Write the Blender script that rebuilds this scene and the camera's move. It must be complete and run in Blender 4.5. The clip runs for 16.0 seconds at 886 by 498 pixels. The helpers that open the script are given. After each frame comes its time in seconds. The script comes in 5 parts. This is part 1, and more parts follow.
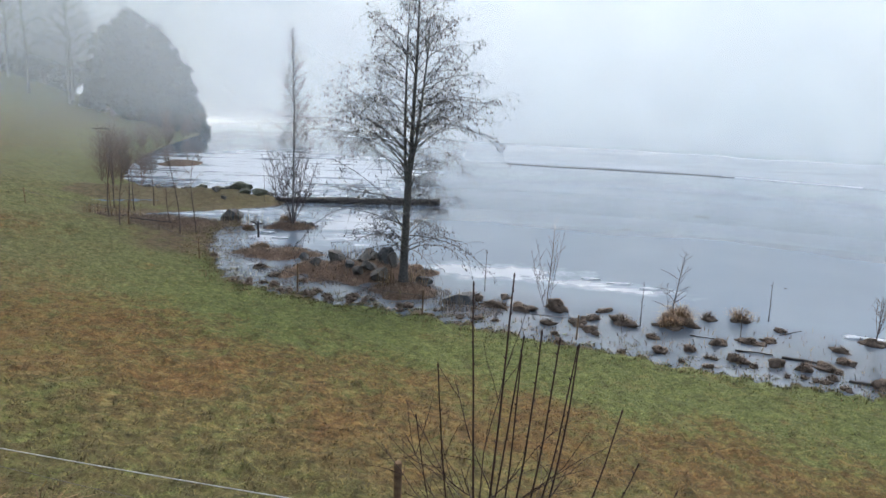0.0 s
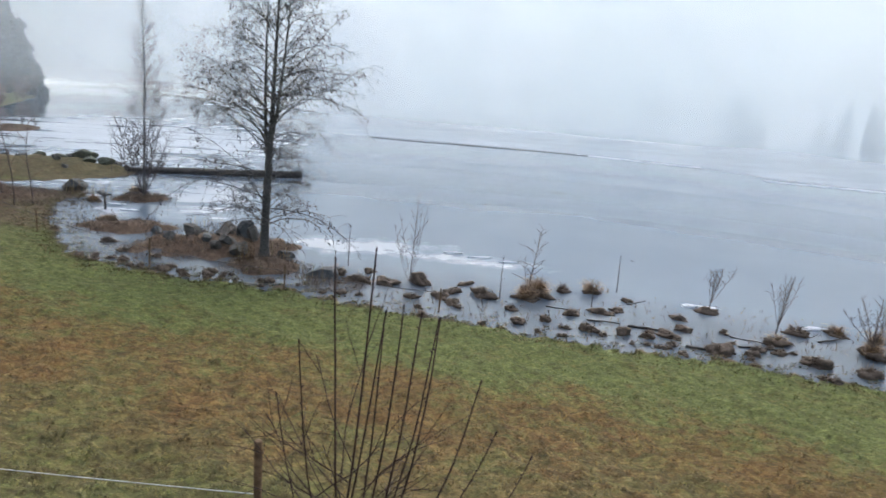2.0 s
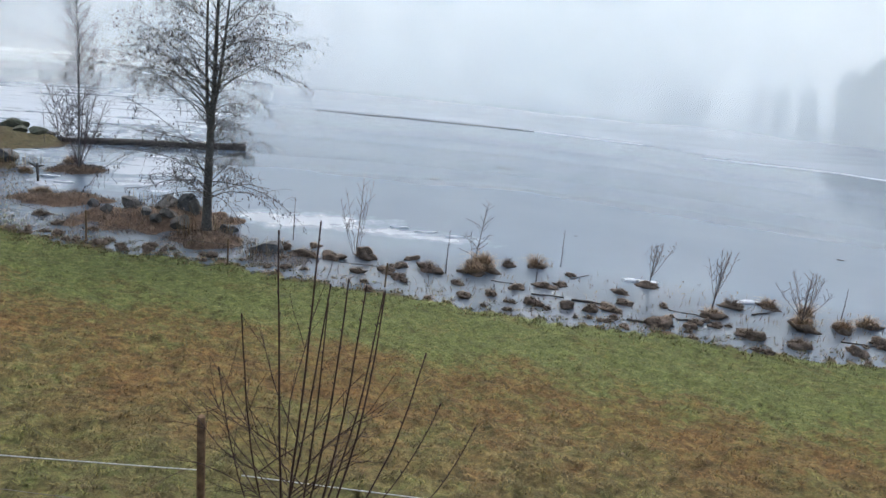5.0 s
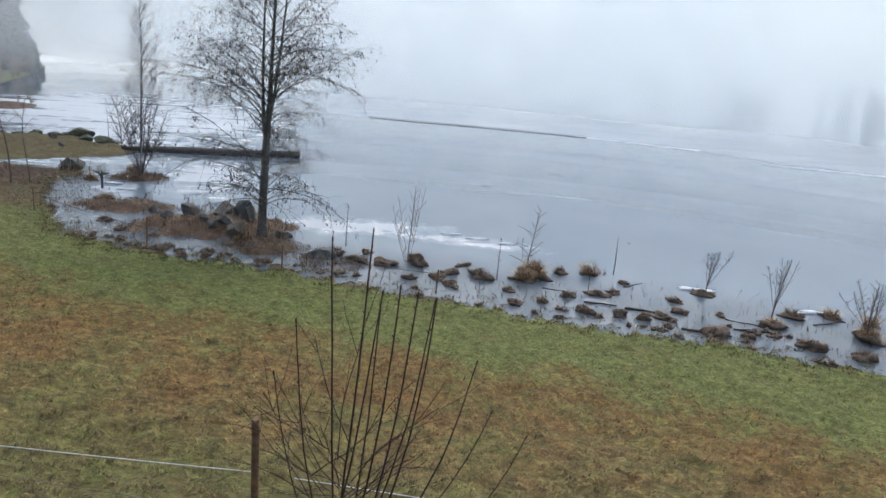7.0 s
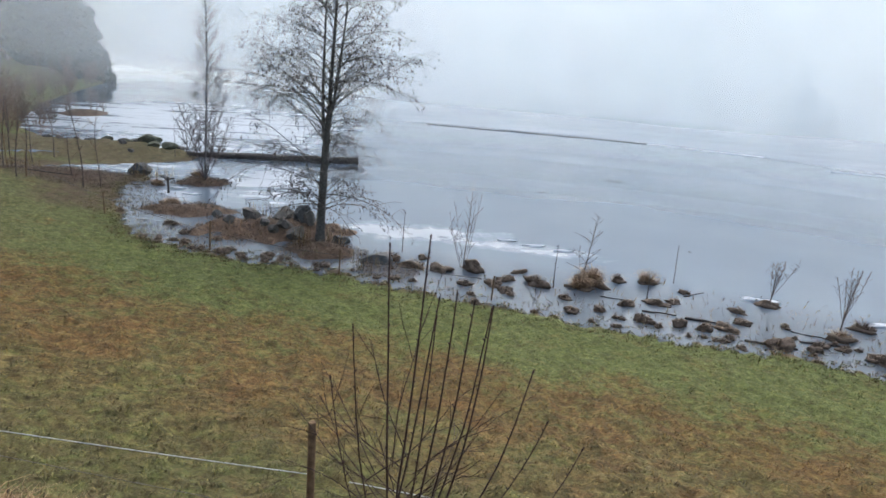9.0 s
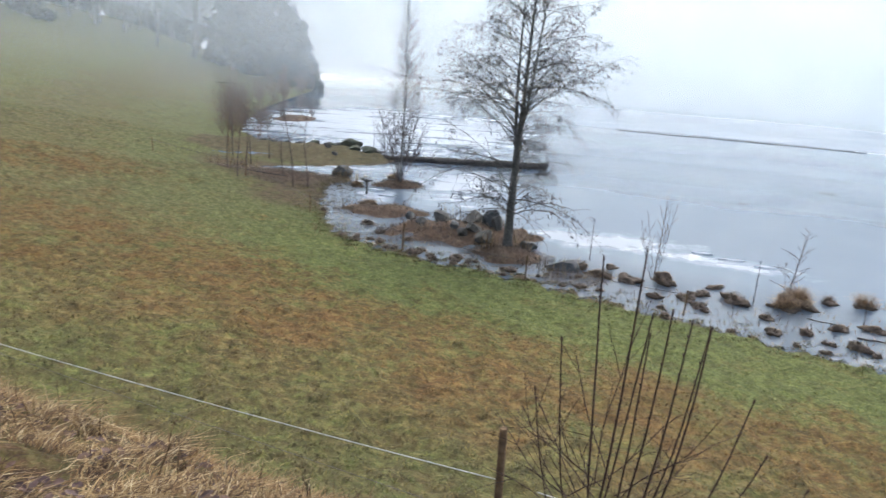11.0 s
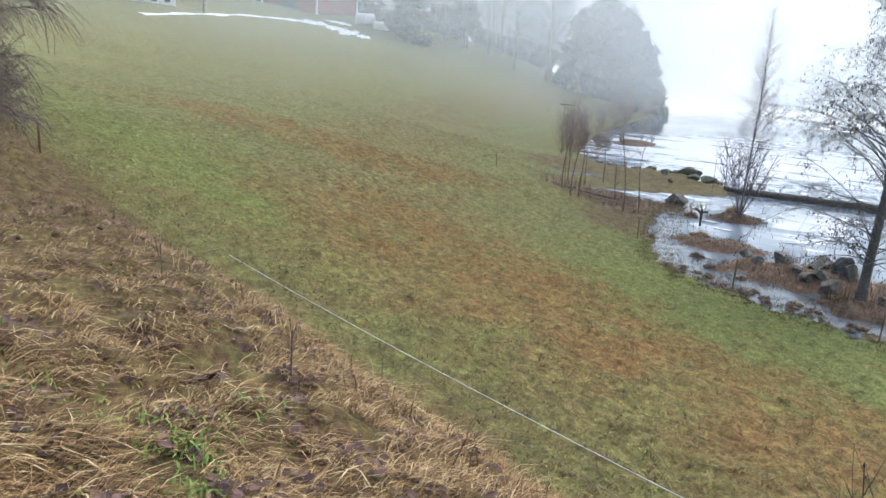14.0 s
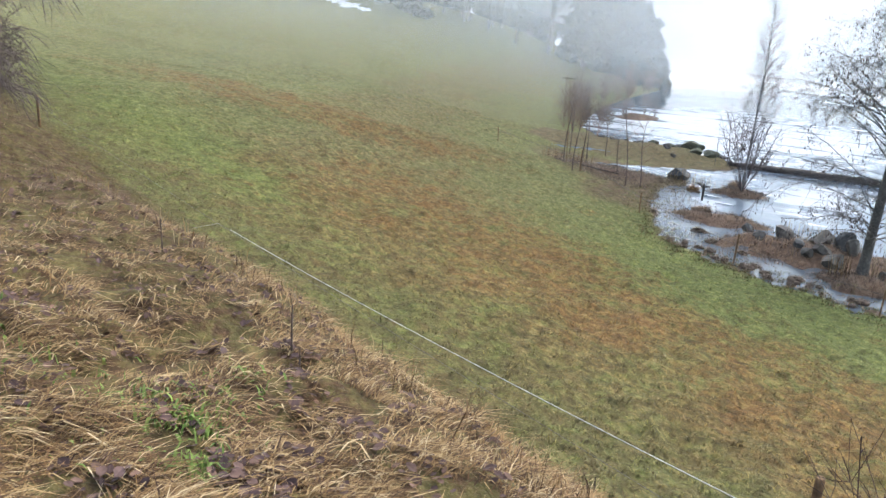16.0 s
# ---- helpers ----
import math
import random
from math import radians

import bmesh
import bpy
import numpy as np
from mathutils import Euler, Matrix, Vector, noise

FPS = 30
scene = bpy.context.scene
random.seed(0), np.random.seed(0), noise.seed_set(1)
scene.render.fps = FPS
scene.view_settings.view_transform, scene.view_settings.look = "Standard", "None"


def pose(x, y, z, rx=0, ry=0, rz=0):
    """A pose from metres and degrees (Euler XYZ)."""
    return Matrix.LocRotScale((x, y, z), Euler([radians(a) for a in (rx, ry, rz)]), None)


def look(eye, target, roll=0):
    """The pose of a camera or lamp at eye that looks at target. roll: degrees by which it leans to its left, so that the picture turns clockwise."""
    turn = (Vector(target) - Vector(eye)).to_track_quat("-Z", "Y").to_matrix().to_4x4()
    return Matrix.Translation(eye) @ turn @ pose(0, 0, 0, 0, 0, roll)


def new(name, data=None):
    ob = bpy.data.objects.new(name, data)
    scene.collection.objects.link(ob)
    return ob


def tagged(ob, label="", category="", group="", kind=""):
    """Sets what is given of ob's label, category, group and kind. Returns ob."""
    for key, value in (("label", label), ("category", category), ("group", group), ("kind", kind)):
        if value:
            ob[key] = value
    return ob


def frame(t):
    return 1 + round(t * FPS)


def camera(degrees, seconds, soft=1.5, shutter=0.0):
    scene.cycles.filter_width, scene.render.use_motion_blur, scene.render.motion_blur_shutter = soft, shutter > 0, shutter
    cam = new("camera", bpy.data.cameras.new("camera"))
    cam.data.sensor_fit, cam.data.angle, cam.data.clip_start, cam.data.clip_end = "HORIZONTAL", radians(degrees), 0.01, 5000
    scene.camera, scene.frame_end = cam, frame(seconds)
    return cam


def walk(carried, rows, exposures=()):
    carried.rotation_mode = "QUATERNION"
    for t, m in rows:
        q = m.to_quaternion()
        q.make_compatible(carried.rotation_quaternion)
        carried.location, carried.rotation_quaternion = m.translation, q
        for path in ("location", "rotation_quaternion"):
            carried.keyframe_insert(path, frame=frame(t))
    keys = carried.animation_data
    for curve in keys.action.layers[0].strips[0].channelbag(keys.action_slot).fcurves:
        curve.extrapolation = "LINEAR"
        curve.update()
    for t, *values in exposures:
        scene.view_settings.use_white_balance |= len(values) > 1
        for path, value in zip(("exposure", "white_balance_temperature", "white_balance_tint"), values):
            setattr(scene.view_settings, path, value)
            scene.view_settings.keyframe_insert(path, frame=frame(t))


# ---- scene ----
# ---- camera and its walk: seconds, lean sideways, forward and up in metres, yaw, pitch, roll in degrees ----
EYE = 7.0
cam = camera(61.39, 16.0, soft=1.5, shutter=0.35)
ROWS = [
    (0.0, -0.020, 0.003, 0.001, 0.000, -12.252, 1.862),
    (0.5, -0.020, 0.011, 0.001, -0.341, -12.625, 1.460),
    (1.0, -0.023, 0.019, -0.000, -1.435, -12.924, 1.481),
    (1.5, -0.021, 0.020, 0.000, -5.697, -13.255, 2.538),
    (2.0, -0.011, 0.018, -0.001, -10.785, -13.676, 4.356),
    (2.5, -0.004, 0.010, 0.001, -14.037, -14.086, 5.620),
    (3.0, -0.004, 0.004, -0.001, -15.758, -14.438, 5.958),
    (3.5, -0.002, 0.006, 0.001, -16.498, -14.814, 6.036),
    (6.0, -0.007, 0.006, -0.000, -13.316, -15.466, 5.138),
    (6.5, -0.008, 0.005, -0.001, -12.221, -15.331, 4.951),
    (7.0, -0.009, 0.007, 0.000, -11.079, -15.098, 4.796),
    (7.5, -0.007, 0.007, 0.000, -10.385, -14.836, 4.645),
    (8.0, -0.007, 0.006, -0.000, -9.968, -14.738, 4.524),
    (10.5, -0.094, 0.061, 0.002, 3.414, -15.465, 3.217),
    (11.0, -0.146, 0.066, 0.004, 7.854, -15.451, 3.002),
    (11.5, -0.128, 0.095, -0.007, 13.958, -15.601, 4.114),
    (12.0, -0.109, 0.146, -0.010, 19.252, -14.902, 4.463),
    (12.5, -0.101, 0.153, -0.008, 25.047, -13.324, 3.322),
    (13.0, -0.101, 0.144, -0.014, 29.236, -12.740, 2.661),
    (13.5, -0.098, 0.127, -0.020, 32.277, -13.675, 2.982),
    (14.0, -0.093, 0.119, -0.021, 33.369, -15.020, 3.266),
    (14.5, -0.098, 0.131, -0.025, 33.533, -15.785, 3.464),
    (15.0, -0.090, 0.131, -0.020, 33.583, -16.359, 3.403),
    (15.5, -0.093, 0.132, -0.021, 33.494, -16.711, 3.323),
    (16.0, -0.089, 0.134, -0.023, 33.384, -16.964, 3.247),
]


def held(ox, oy, oz, yaw, pitch, roll):
    return pose(ox, oy, EYE + oz, 90, 0, yaw) @ pose(0, 0, 0, pitch, 0, 0) @ pose(0, 0, 0, 0, 0, roll)


walk(cam, [(t, held(ox, oy, oz, yaw, pitch, roll)) for t, ox, oy, oz, yaw, pitch, roll in ROWS],
     exposures=[(0.0, 1.39), (8.0, 1.36), (10.5, 1.6), (11.0, 1.72), (12.0, 1.85), (12.5, 1.93), (15.0, 1.97), (16.0, 2.07)])

# ---- overcast, foggy daylight ----
world = bpy.data.worlds.new("overcast_sky")
scene.world = world
world.use_nodes = True
wn = world.node_tree
sky = wn.nodes.new("ShaderNodeTexSky")
sky.sky_type = "NISHITA"
sky.sun_disc = False
sky.sun_elevation, sky.sun_rotation = radians(32), radians(20)
sky.air_density, sky.dust_density = 1.0, 4.0
soft_sky = wn.nodes.new("ShaderNodeHueSaturation")
soft_sky.inputs["Saturation"].default_value = 0.8
wn.links.new(sky.outputs["Color"], soft_sky.inputs["Color"])
wn.links.new(soft_sky.outputs["Color"], wn.nodes["Background"].inputs["Color"])
wn.nodes["Background"].inputs["Strength"].default_value = 0.15

sun = new("sun", bpy.data.lights.new("sun", "SUN"))
sun.data.energy, sun.data.angle, sun.data.color = 0.8, radians(40), (1.0, 0.97, 0.93)
sun.matrix_basis = look((0, 0, 60), (-18, -50, 20))

# ---- the lie of the land ----
SHORE = [(200, -120), (60, -12), (30, 7), (22, 11.6), (16.6, 14.3), (13.2, 15.4), (11.1, 16.7), (7.8, 17.9), (4.7, 19.4),
         (1.5, 20.9), (-0.4, 22.2), (-2.6, 23.2), (-4.1, 23.5), (-5.8, 24.5), (-7.6, 25.6), (-8.8, 27.9), (-10.0, 30.8),
         (-10.7, 34), (-10.2, 36.8), (-13.2, 38.0), (-16.0, 38.6), (-14.0, 39.7), (-11.2, 41), (-9.6, 42.6), (-9.6, 44.6),
         (-12, 46.4), (-15, 47.6), (-20, 48.8), (-22.5, 52), (-25, 58), (-28, 70), (-30, 82), (-31.5, 95), (-33, 101),
         (-42, 112), (-70, 130), (-140, 165), (-400, 260)]
FENCE_A, FENCE_B = (-0.33, 5.6), (-22.0, 11.8)
LAND_EDGE = np.array(SHORE, float)


def inland(x, y):
    """Metres from the waterline: positive on land, negative over the lake."""
    x, y = np.atleast_1d(np.asarray(x, float)), np.atleast_1d(np.asarray(y, float))
    best = np.full(x.shape, 1e9)
    a, b = LAND_EDGE[:-1], LAND_EDGE[1:]
    for (ax, ay), (bx, by) in zip(a, b):
        dx, dy = bx - ax, by - ay
        k = np.clip(((x - ax) * dx + (y - ay) * dy) / (dx * dx + dy * dy), 0, 1)
        best = np.minimum(best, np.hypot(x - ax - k * dx, y - ay - k * dy))
    ring = np.vstack([LAND_EDGE, [(-400, -400), (200, -400)]])
    inside = np.zeros(x.shape, bool)
    for (ax, ay), (bx, by) in zip(ring, np.roll(ring, -1, 0)):
        crosses = (ay > y) != (by > y)
        inside ^= crosses & (x < (bx - ax) * (y - ay) / ((by - ay) if by != ay else 1e-9) + ax)
    return np.where(inside, best, -best)


def waves(x, y, scale, seed):
    """Cheap smooth noise, about -1 to 1, from a few crossing waves."""
    r = np.random.RandomState(seed)
    total = 0
    for _ in range(6):
        a, f, p = r.uniform(0, 6.283), r.uniform(0.6, 1.7) / scale, r.uniform(0, 6.283)
        total = total + np.sin((np.cos(a) * x + np.sin(a) * y) * f * 6.283 + p)
    return total / 3.2


def smooth(e0, e1, v):
    k = np.clip((v - e0) / (e1 - e0), 0, 1)
    return k * k * (3 - 2 * k)


FL = math.hypot(FENCE_B[0] - FENCE_A[0], FENCE_B[1] - FENCE_A[1])
FD = ((FENCE_B[0] - FENCE_A[0]) / FL, (FENCE_B[1] - FENCE_A[1]) / FL)


def bank_side(x, y):
    s = (x - FENCE_A[0]) * FD[1] - (y - FENCE_A[1]) * FD[0]
    here = (0 - FENCE_A[0]) * FD[1] - (0 - FENCE_A[1]) * FD[0]
    return s if here > 0 else -s


def height(x, y):
    x, y = np.atleast_1d(np.asarray(x, float)), np.atleast_1d(np.asarray(y, float))
    d = inland(x, y) + 0.12 + (0.28 * waves(x, y, 2.2, 3) + 0.33 * waves(x, y, 0.75, 4)) * np.exp(-np.hypot(x, y - 20) / 60) 
    near = np.minimum(np.maximum(d, 0), 20)
    land = 0.2 * (np.sqrt(near ** 2 + 4) - 2) + 0.06 * smooth(0, 0.6, d) + 0.1 * np.clip(d - 20, 0, 48)
    land = land + 0.11 * np.clip(np.hypot(x, y) - 65, 0, 44) * smooth(-33, -70, x)
    land = land + 0.05 * waves(x, y, 7, 5) * smooth(2, 8, d)
    bed = np.maximum(0.12 * d, -0.7) - 0.02
    z = np.where(d > 0, land, bed)
    # wooded islet of stones and dead grass round the alder, the low heap by the birch, and the far mud bar
    for cx, cy, rx, ry, top in ((-3.2, 27.6, 3.5, 2.0, 0.36), (-1.3, 25.0, 1.6, 1.2, 0.3), (-6.9, 30.2, 2.5, 1.5, 0.24), (-7.6, 36.3, 1.7, 1.2, 0.25),
                                (-22.2, 62.5, 2.2, 2.6, 0.36), (-14.5, 44.2, 5.5, 2.6, 0.55)):
        q = np.hypot((x - cx) / rx, (y - cy) / ry) + 0.18 * waves(x, y, 1.6, int(abs(cx) * 10) + 7)
        z = np.maximum(z, top * 1.25 * smooth(1.15, 0.2, q) - 0.12)
    u = bank_side(x, y)
    along = (x - FENCE_A[0]) * FD[0] + (y - FENCE_A[1]) * FD[1]
    z = z + 1.45 * (1 - 0.55 * smooth(3, 15, along)) * smooth(0.1, 2.7, u) + 0.12 * np.maximum(0, np.minimum(u - 2.7, 4)) * 0.4
    z = z + 0.06 * waves(x, y, 1.3, 11) * smooth(0.3, 1.5, u)
    return z


def ground_z(x, y):
    return float(height(x, y)[0])

# ---- materials ----
def nodes(name, rough=0.8, metal=0.0, spec=0.3):
    m = bpy.data.materials.new(name)
    m.use_nodes = True
    t = m.node_tree
    b = t.nodes["Principled BSDF"]
    b.inputs["Roughness"].default_value, b.inputs["Metallic"].default_value = rough, metal
    b.inputs["Specular IOR Level"].default_value = spec
    return m, t, b


def where(t):
    return t.nodes.new("ShaderNodeNewGeometry").outputs["Position"]


def grain(t, scale, detail=4.0, rough=0.6, vec=None, distortion=0.0):
    n = t.nodes.new("ShaderNodeTexNoise")
    n.inputs["Scale"].default_value, n.inputs["Detail"].default_value = scale, detail
    n.inputs["Roughness"].default_value, n.inputs["Distortion"].default_value = rough, distortion
    t.links.new(vec if vec is not None else where(t), n.inputs["Vector"])
    return n.outputs["Fac"]


def ramp(t, fac, stops):
    r = t.nodes.new("ShaderNodeValToRGB")
    e = r.color_ramp.elements
    while len(e) < len(stops):
        e.new(0.5)
    for k, (at, c) in zip(e, stops):
        k.position, k.color = at, (*c, 1) if len(c) == 3 else c
    t.links.new(fac, r.inputs["Fac"])
    return r.outputs["Color"]


def mix(t, fac, a, b, kind="MIX"):
    n = t.nodes.new("ShaderNodeMix")
    n.data_type, n.blend_type = "RGBA", kind
    for sock, v in ((n.inputs["Factor"], fac), (n.inputs["A"], a), (n.inputs["B"], b)):
        if isinstance(v, (int, float)):
            sock.default_value = v
        elif isinstance(v, tuple):
            sock.default_value = (*v, 1)
        else:
            t.links.new(v, sock)
    return n.outputs["Result"]


def calc(t, op, a, b=0.0, c=0.0):
    n = t.nodes.new("ShaderNodeMath")
    n.operation = op
    for sock, v in zip(n.inputs, (a, b, c)):
        if isinstance(v, (int, float)):
            sock.default_value = v
        else:
            t.links.new(v, sock)
    return n.outputs[0]


def span(t, v, a, b):
    n = t.nodes.new("ShaderNodeMapRange")
    n.interpolation_type = "SMOOTHSTEP"
    n.inputs["From Min"].default_value, n.inputs["From Max"].default_value = a, b
    t.links.new(v, n.inputs["Value"])
    return n.outputs["Result"]


def relief(t, b, fac, strength=0.3, distance=0.02):
    n = t.nodes.new("ShaderNodeBump")
    n.inputs["Strength"].default_value, n.inputs["Distance"].default_value = strength, distance
    t.links.new(fac, n.inputs["Height"])
    t.links.new(n.outputs["Normal"], b.inputs["Normal"])


def plain(name, dark, light, scale=8.0, rough=0.8, bump=0.3, distance=0.01, spec=0.3, metal=0.0):
    """A surface that wanders between two colours at two scales."""
    m, t, b = nodes(name, rough, metal, spec)
    c = ramp(t, grain(t, scale, 6), [(0.3, dark), (0.7, light)])
    big = ramp(t, grain(t, scale * 0.13, 3), [(0.3, (0.72, 0.72, 0.72)), (0.7, (1.0, 1.0, 1.0))])
    t.links.new(mix(t, 1.0, c, big, "MULTIPLY"), b.inputs["Base Color"])
    if bump:
        relief(t, b, grain(t, scale * 2.5, 5), bump, distance)
    return m


def meadow_colour(t):
    """Winter meadow: green near the water, rusty and straw-coloured strips up the slope. UV: metres from the water, metres up the bank."""
    uv = t.nodes.new("ShaderNodeUVMap")
    uv.uv_map = "lie"
    xy = t.nodes.new("ShaderNodeSeparateXYZ")
    t.links.new(uv.outputs["UV"], xy.inputs["Vector"])
    d, u = xy.outputs["X"], xy.outputs["Y"]
    big, mid, fine = grain(t, 0.13, 3), grain(t, 5.0, 5, 0.68), grain(t, 11.0, 5, 0.75)
    patch, tint = grain(t, 0.8, 4, 0.62), grain(t, 4.8, 4, 0.68)
    green = ramp(t, mid, [(0.3, (0.078, 0.094, 0.028)), (0.5, (0.138, 0.160, 0.046)), (0.7, (0.215, 0.234, 0.072))])
    straw = ramp(t, mid, [(0.3, (0.066, 0.053, 0.020)), (0.5, (0.145, 0.110, 0.039)), (0.7, (0.25, 0.19, 0.078))])
    rust = ramp(t, mid, [(0.3, (0.085, 0.040, 0.015)), (0.5, (0.190, 0.094, 0.030)), (0.7, (0.28, 0.158, 0.056))])
    wob = calc(t, "ADD", d, calc(t, "MULTIPLY_ADD", big, 9.0, -4.5))
    place = t.nodes.new("ShaderNodeSeparateXYZ")
    t.links.new(where(t), place.inputs["Vector"])
    strip = calc(t, "MULTIPLY", calc(t, "MULTIPLY", span(t, wob, 3.0, 7.5), span(t, wob, 14.5, 8.5)), span(t, place.outputs["Y"], 27.0, 19.0))
    bare = t.nodes.new("ShaderNodeMapping")
    bare.vector_type = "TEXTURE"
    bare.inputs["Location"].default_value, bare.inputs["Rotation"].default_value, bare.inputs["Scale"].default_value = (-25.0, 25.6, 3), (0, 0, radians(20)), (12.0, 4.8, 30)
    t.links.new(where(t), bare.inputs["Vector"])
    far = t.nodes.new("ShaderNodeVectorMath")
    far.operation = "LENGTH"
    t.links.new(bare.outputs["Vector"], far.inputs[0])
    strip2 = span(t, calc(t, "MULTIPLY_ADD", big, 0.9, far.outputs["Value"]), 1.55, 0.95)
    bias = calc(t, "MAXIMUM", strip, calc(t, "MULTIPLY", strip2, 0.95))
    rusty = span(t, calc(t, "ADD", calc(t, "MULTIPLY", bias, 0.17), calc(t, "MULTIPLY_ADD", patch, 0.5, calc(t, "MULTIPLY", tint, 0.5))), 0.50, 0.78)
    upper = calc(t, "MULTIPLY", calc(t, "MULTIPLY", span(t, wob, 3.0, 11.0), calc(t, "MULTIPLY_ADD", span(t, wob, 17.0, 12.5), 0.9, 0.1)), 0.25)
    strawy = span(t, calc(t, "ADD", upper, calc(t, "MULTIPLY_ADD", grain(t, 3.6, 5, 0.68), 0.6, calc(t, "MULTIPLY", grain(t, 0.4, 3), 0.4))), 0.50, 0.84)
    # pale olive mixed in on the left: straw tone, plus haze put into the colour
    c = mix(t, calc(t, "MULTIPLY", calc(t, "MULTIPLY", span(t, place.outputs["X"], -6.0, -14.0), span(t, place.outputs["Y"], 14.0, 22.0)), 0.55), mix(t, strawy, green, straw), ramp(t, mid, [(0.3, (0.105, 0.098, 0.042)), (0.5, (0.185, 0.170, 0.076)), (0.7, (0.28, 0.25, 0.125))]))
    c = mix(t, calc(t, "MULTIPLY", rusty, 0.74), c, rust)
    # ground turns browner and darker towards the fence
    fence_strip = calc(t, "MULTIPLY", span(t, calc(t, "MULTIPLY_ADD", patch, 2.4, u), -2.2, 0.8), span(t, tint, 0.3, 0.55))
    c = mix(t, calc(t, "MULTIPLY", fence_strip, 0.6), c, (0.115, 0.086, 0.040))
    # soaked brown litter at the water's edge, dead straw on the bank
    edge = calc(t, "MULTIPLY", span(t, d, 0.3, -0.2), span(t, mid, 0.3, 0.55))
    c = mix(t, calc(t, "MULTIPLY", edge, 0.8), c, (0.075, 0.045, 0.028))
    mat = ramp(t, tint, [(0.25, (0.035, 0.020, 0.014)), (0.42, (0.080, 0.048, 0.024)), (0.58, (0.110, 0.098, 0.034)), (0.75, (0.19, 0.125, 0.055))])
    c = mix(t, span(t, calc(t, "MULTIPLY_ADD", mid, 0.8, u), 0.35, 0.9), c, mat)
    tone = ramp(t, fine, [(0.3, (0.50, 0.50, 0.50)), (0.5, (0.85, 0.85, 0.85)), (0.7, (1.35, 1.35, 1.35))])
    clump = ramp(t, grain(t, 2.3, 3, 0.55), [(0.32, (0.82, 0.83, 0.82)), (0.5, (1.0, 1.0, 1.0)), (0.68, (1.15, 1.14, 1.12))])
    return mix(t, 1.0, mix(t, 1.0, c, tone, "MULTIPLY"), clump, "MULTIPLY"), fine


def ground_material():
    m, t, b = nodes("meadow_ground", 0.9, 0, 0.2)
    c, fine = meadow_colour(t)
    p = t.nodes.new("ShaderNodeSeparateXYZ")
    t.links.new(where(t), p.inputs["Vector"])
    brown = ramp(t, grain(t, 3.0, 5), [(0.3, (0.058, 0.038, 0.027)), (0.55, (0.145, 0.092, 0.060)), (0.8, (0.25, 0.18, 0.115))])
    uv = t.nodes.new("ShaderNodeUVMap")
    uv.uv_map = "wet"
    w = t.nodes.new("ShaderNodeSeparateXYZ")
    t.links.new(uv.outputs["UV"], w.inputs["Vector"])
    t.links.new(mix(t, w.outputs["X"], c, brown), b.inputs["Base Color"])
    relief(t, b, calc(t, "ADD", fine, grain(t, 2.5, 5)), 0.7, 0.08)
    return m


def blade_material():
    m, t, b = nodes("grass_blades", 0.7, 0, 0.25)
    c, _ = meadow_colour(t)
    r = t.nodes.new("ShaderNodeNewGeometry").outputs["Random Per Island"]
    t.links.new(mix(t, 1.0, c, ramp(t, r, [(0.0, (0.72, 0.72, 0.72)), (0.6, (1.18, 1.16, 1.1)), (1.0, (1.75, 1.65, 1.45))]), "MULTIPLY"), b.inputs["Base Color"])
    return m


def island_material(name, stops, rough=0.75, spec=0.25):
    """Many loose pieces, each with a tone of its own."""
    m, t, b = nodes(name, rough, 0, spec)
    g = t.nodes.new("ShaderNodeNewGeometry")
    c = ramp(t, g.outputs["Random Per Island"], stops)
    t.links.new(mix(t, 1.0, c, ramp(t, grain(t, 30, 3), [(0.3, (0.7, 0.7, 0.7)), (0.7, (1.1, 1.1, 1.1))]), "MULTIPLY"), b.inputs["Base Color"])
    return m


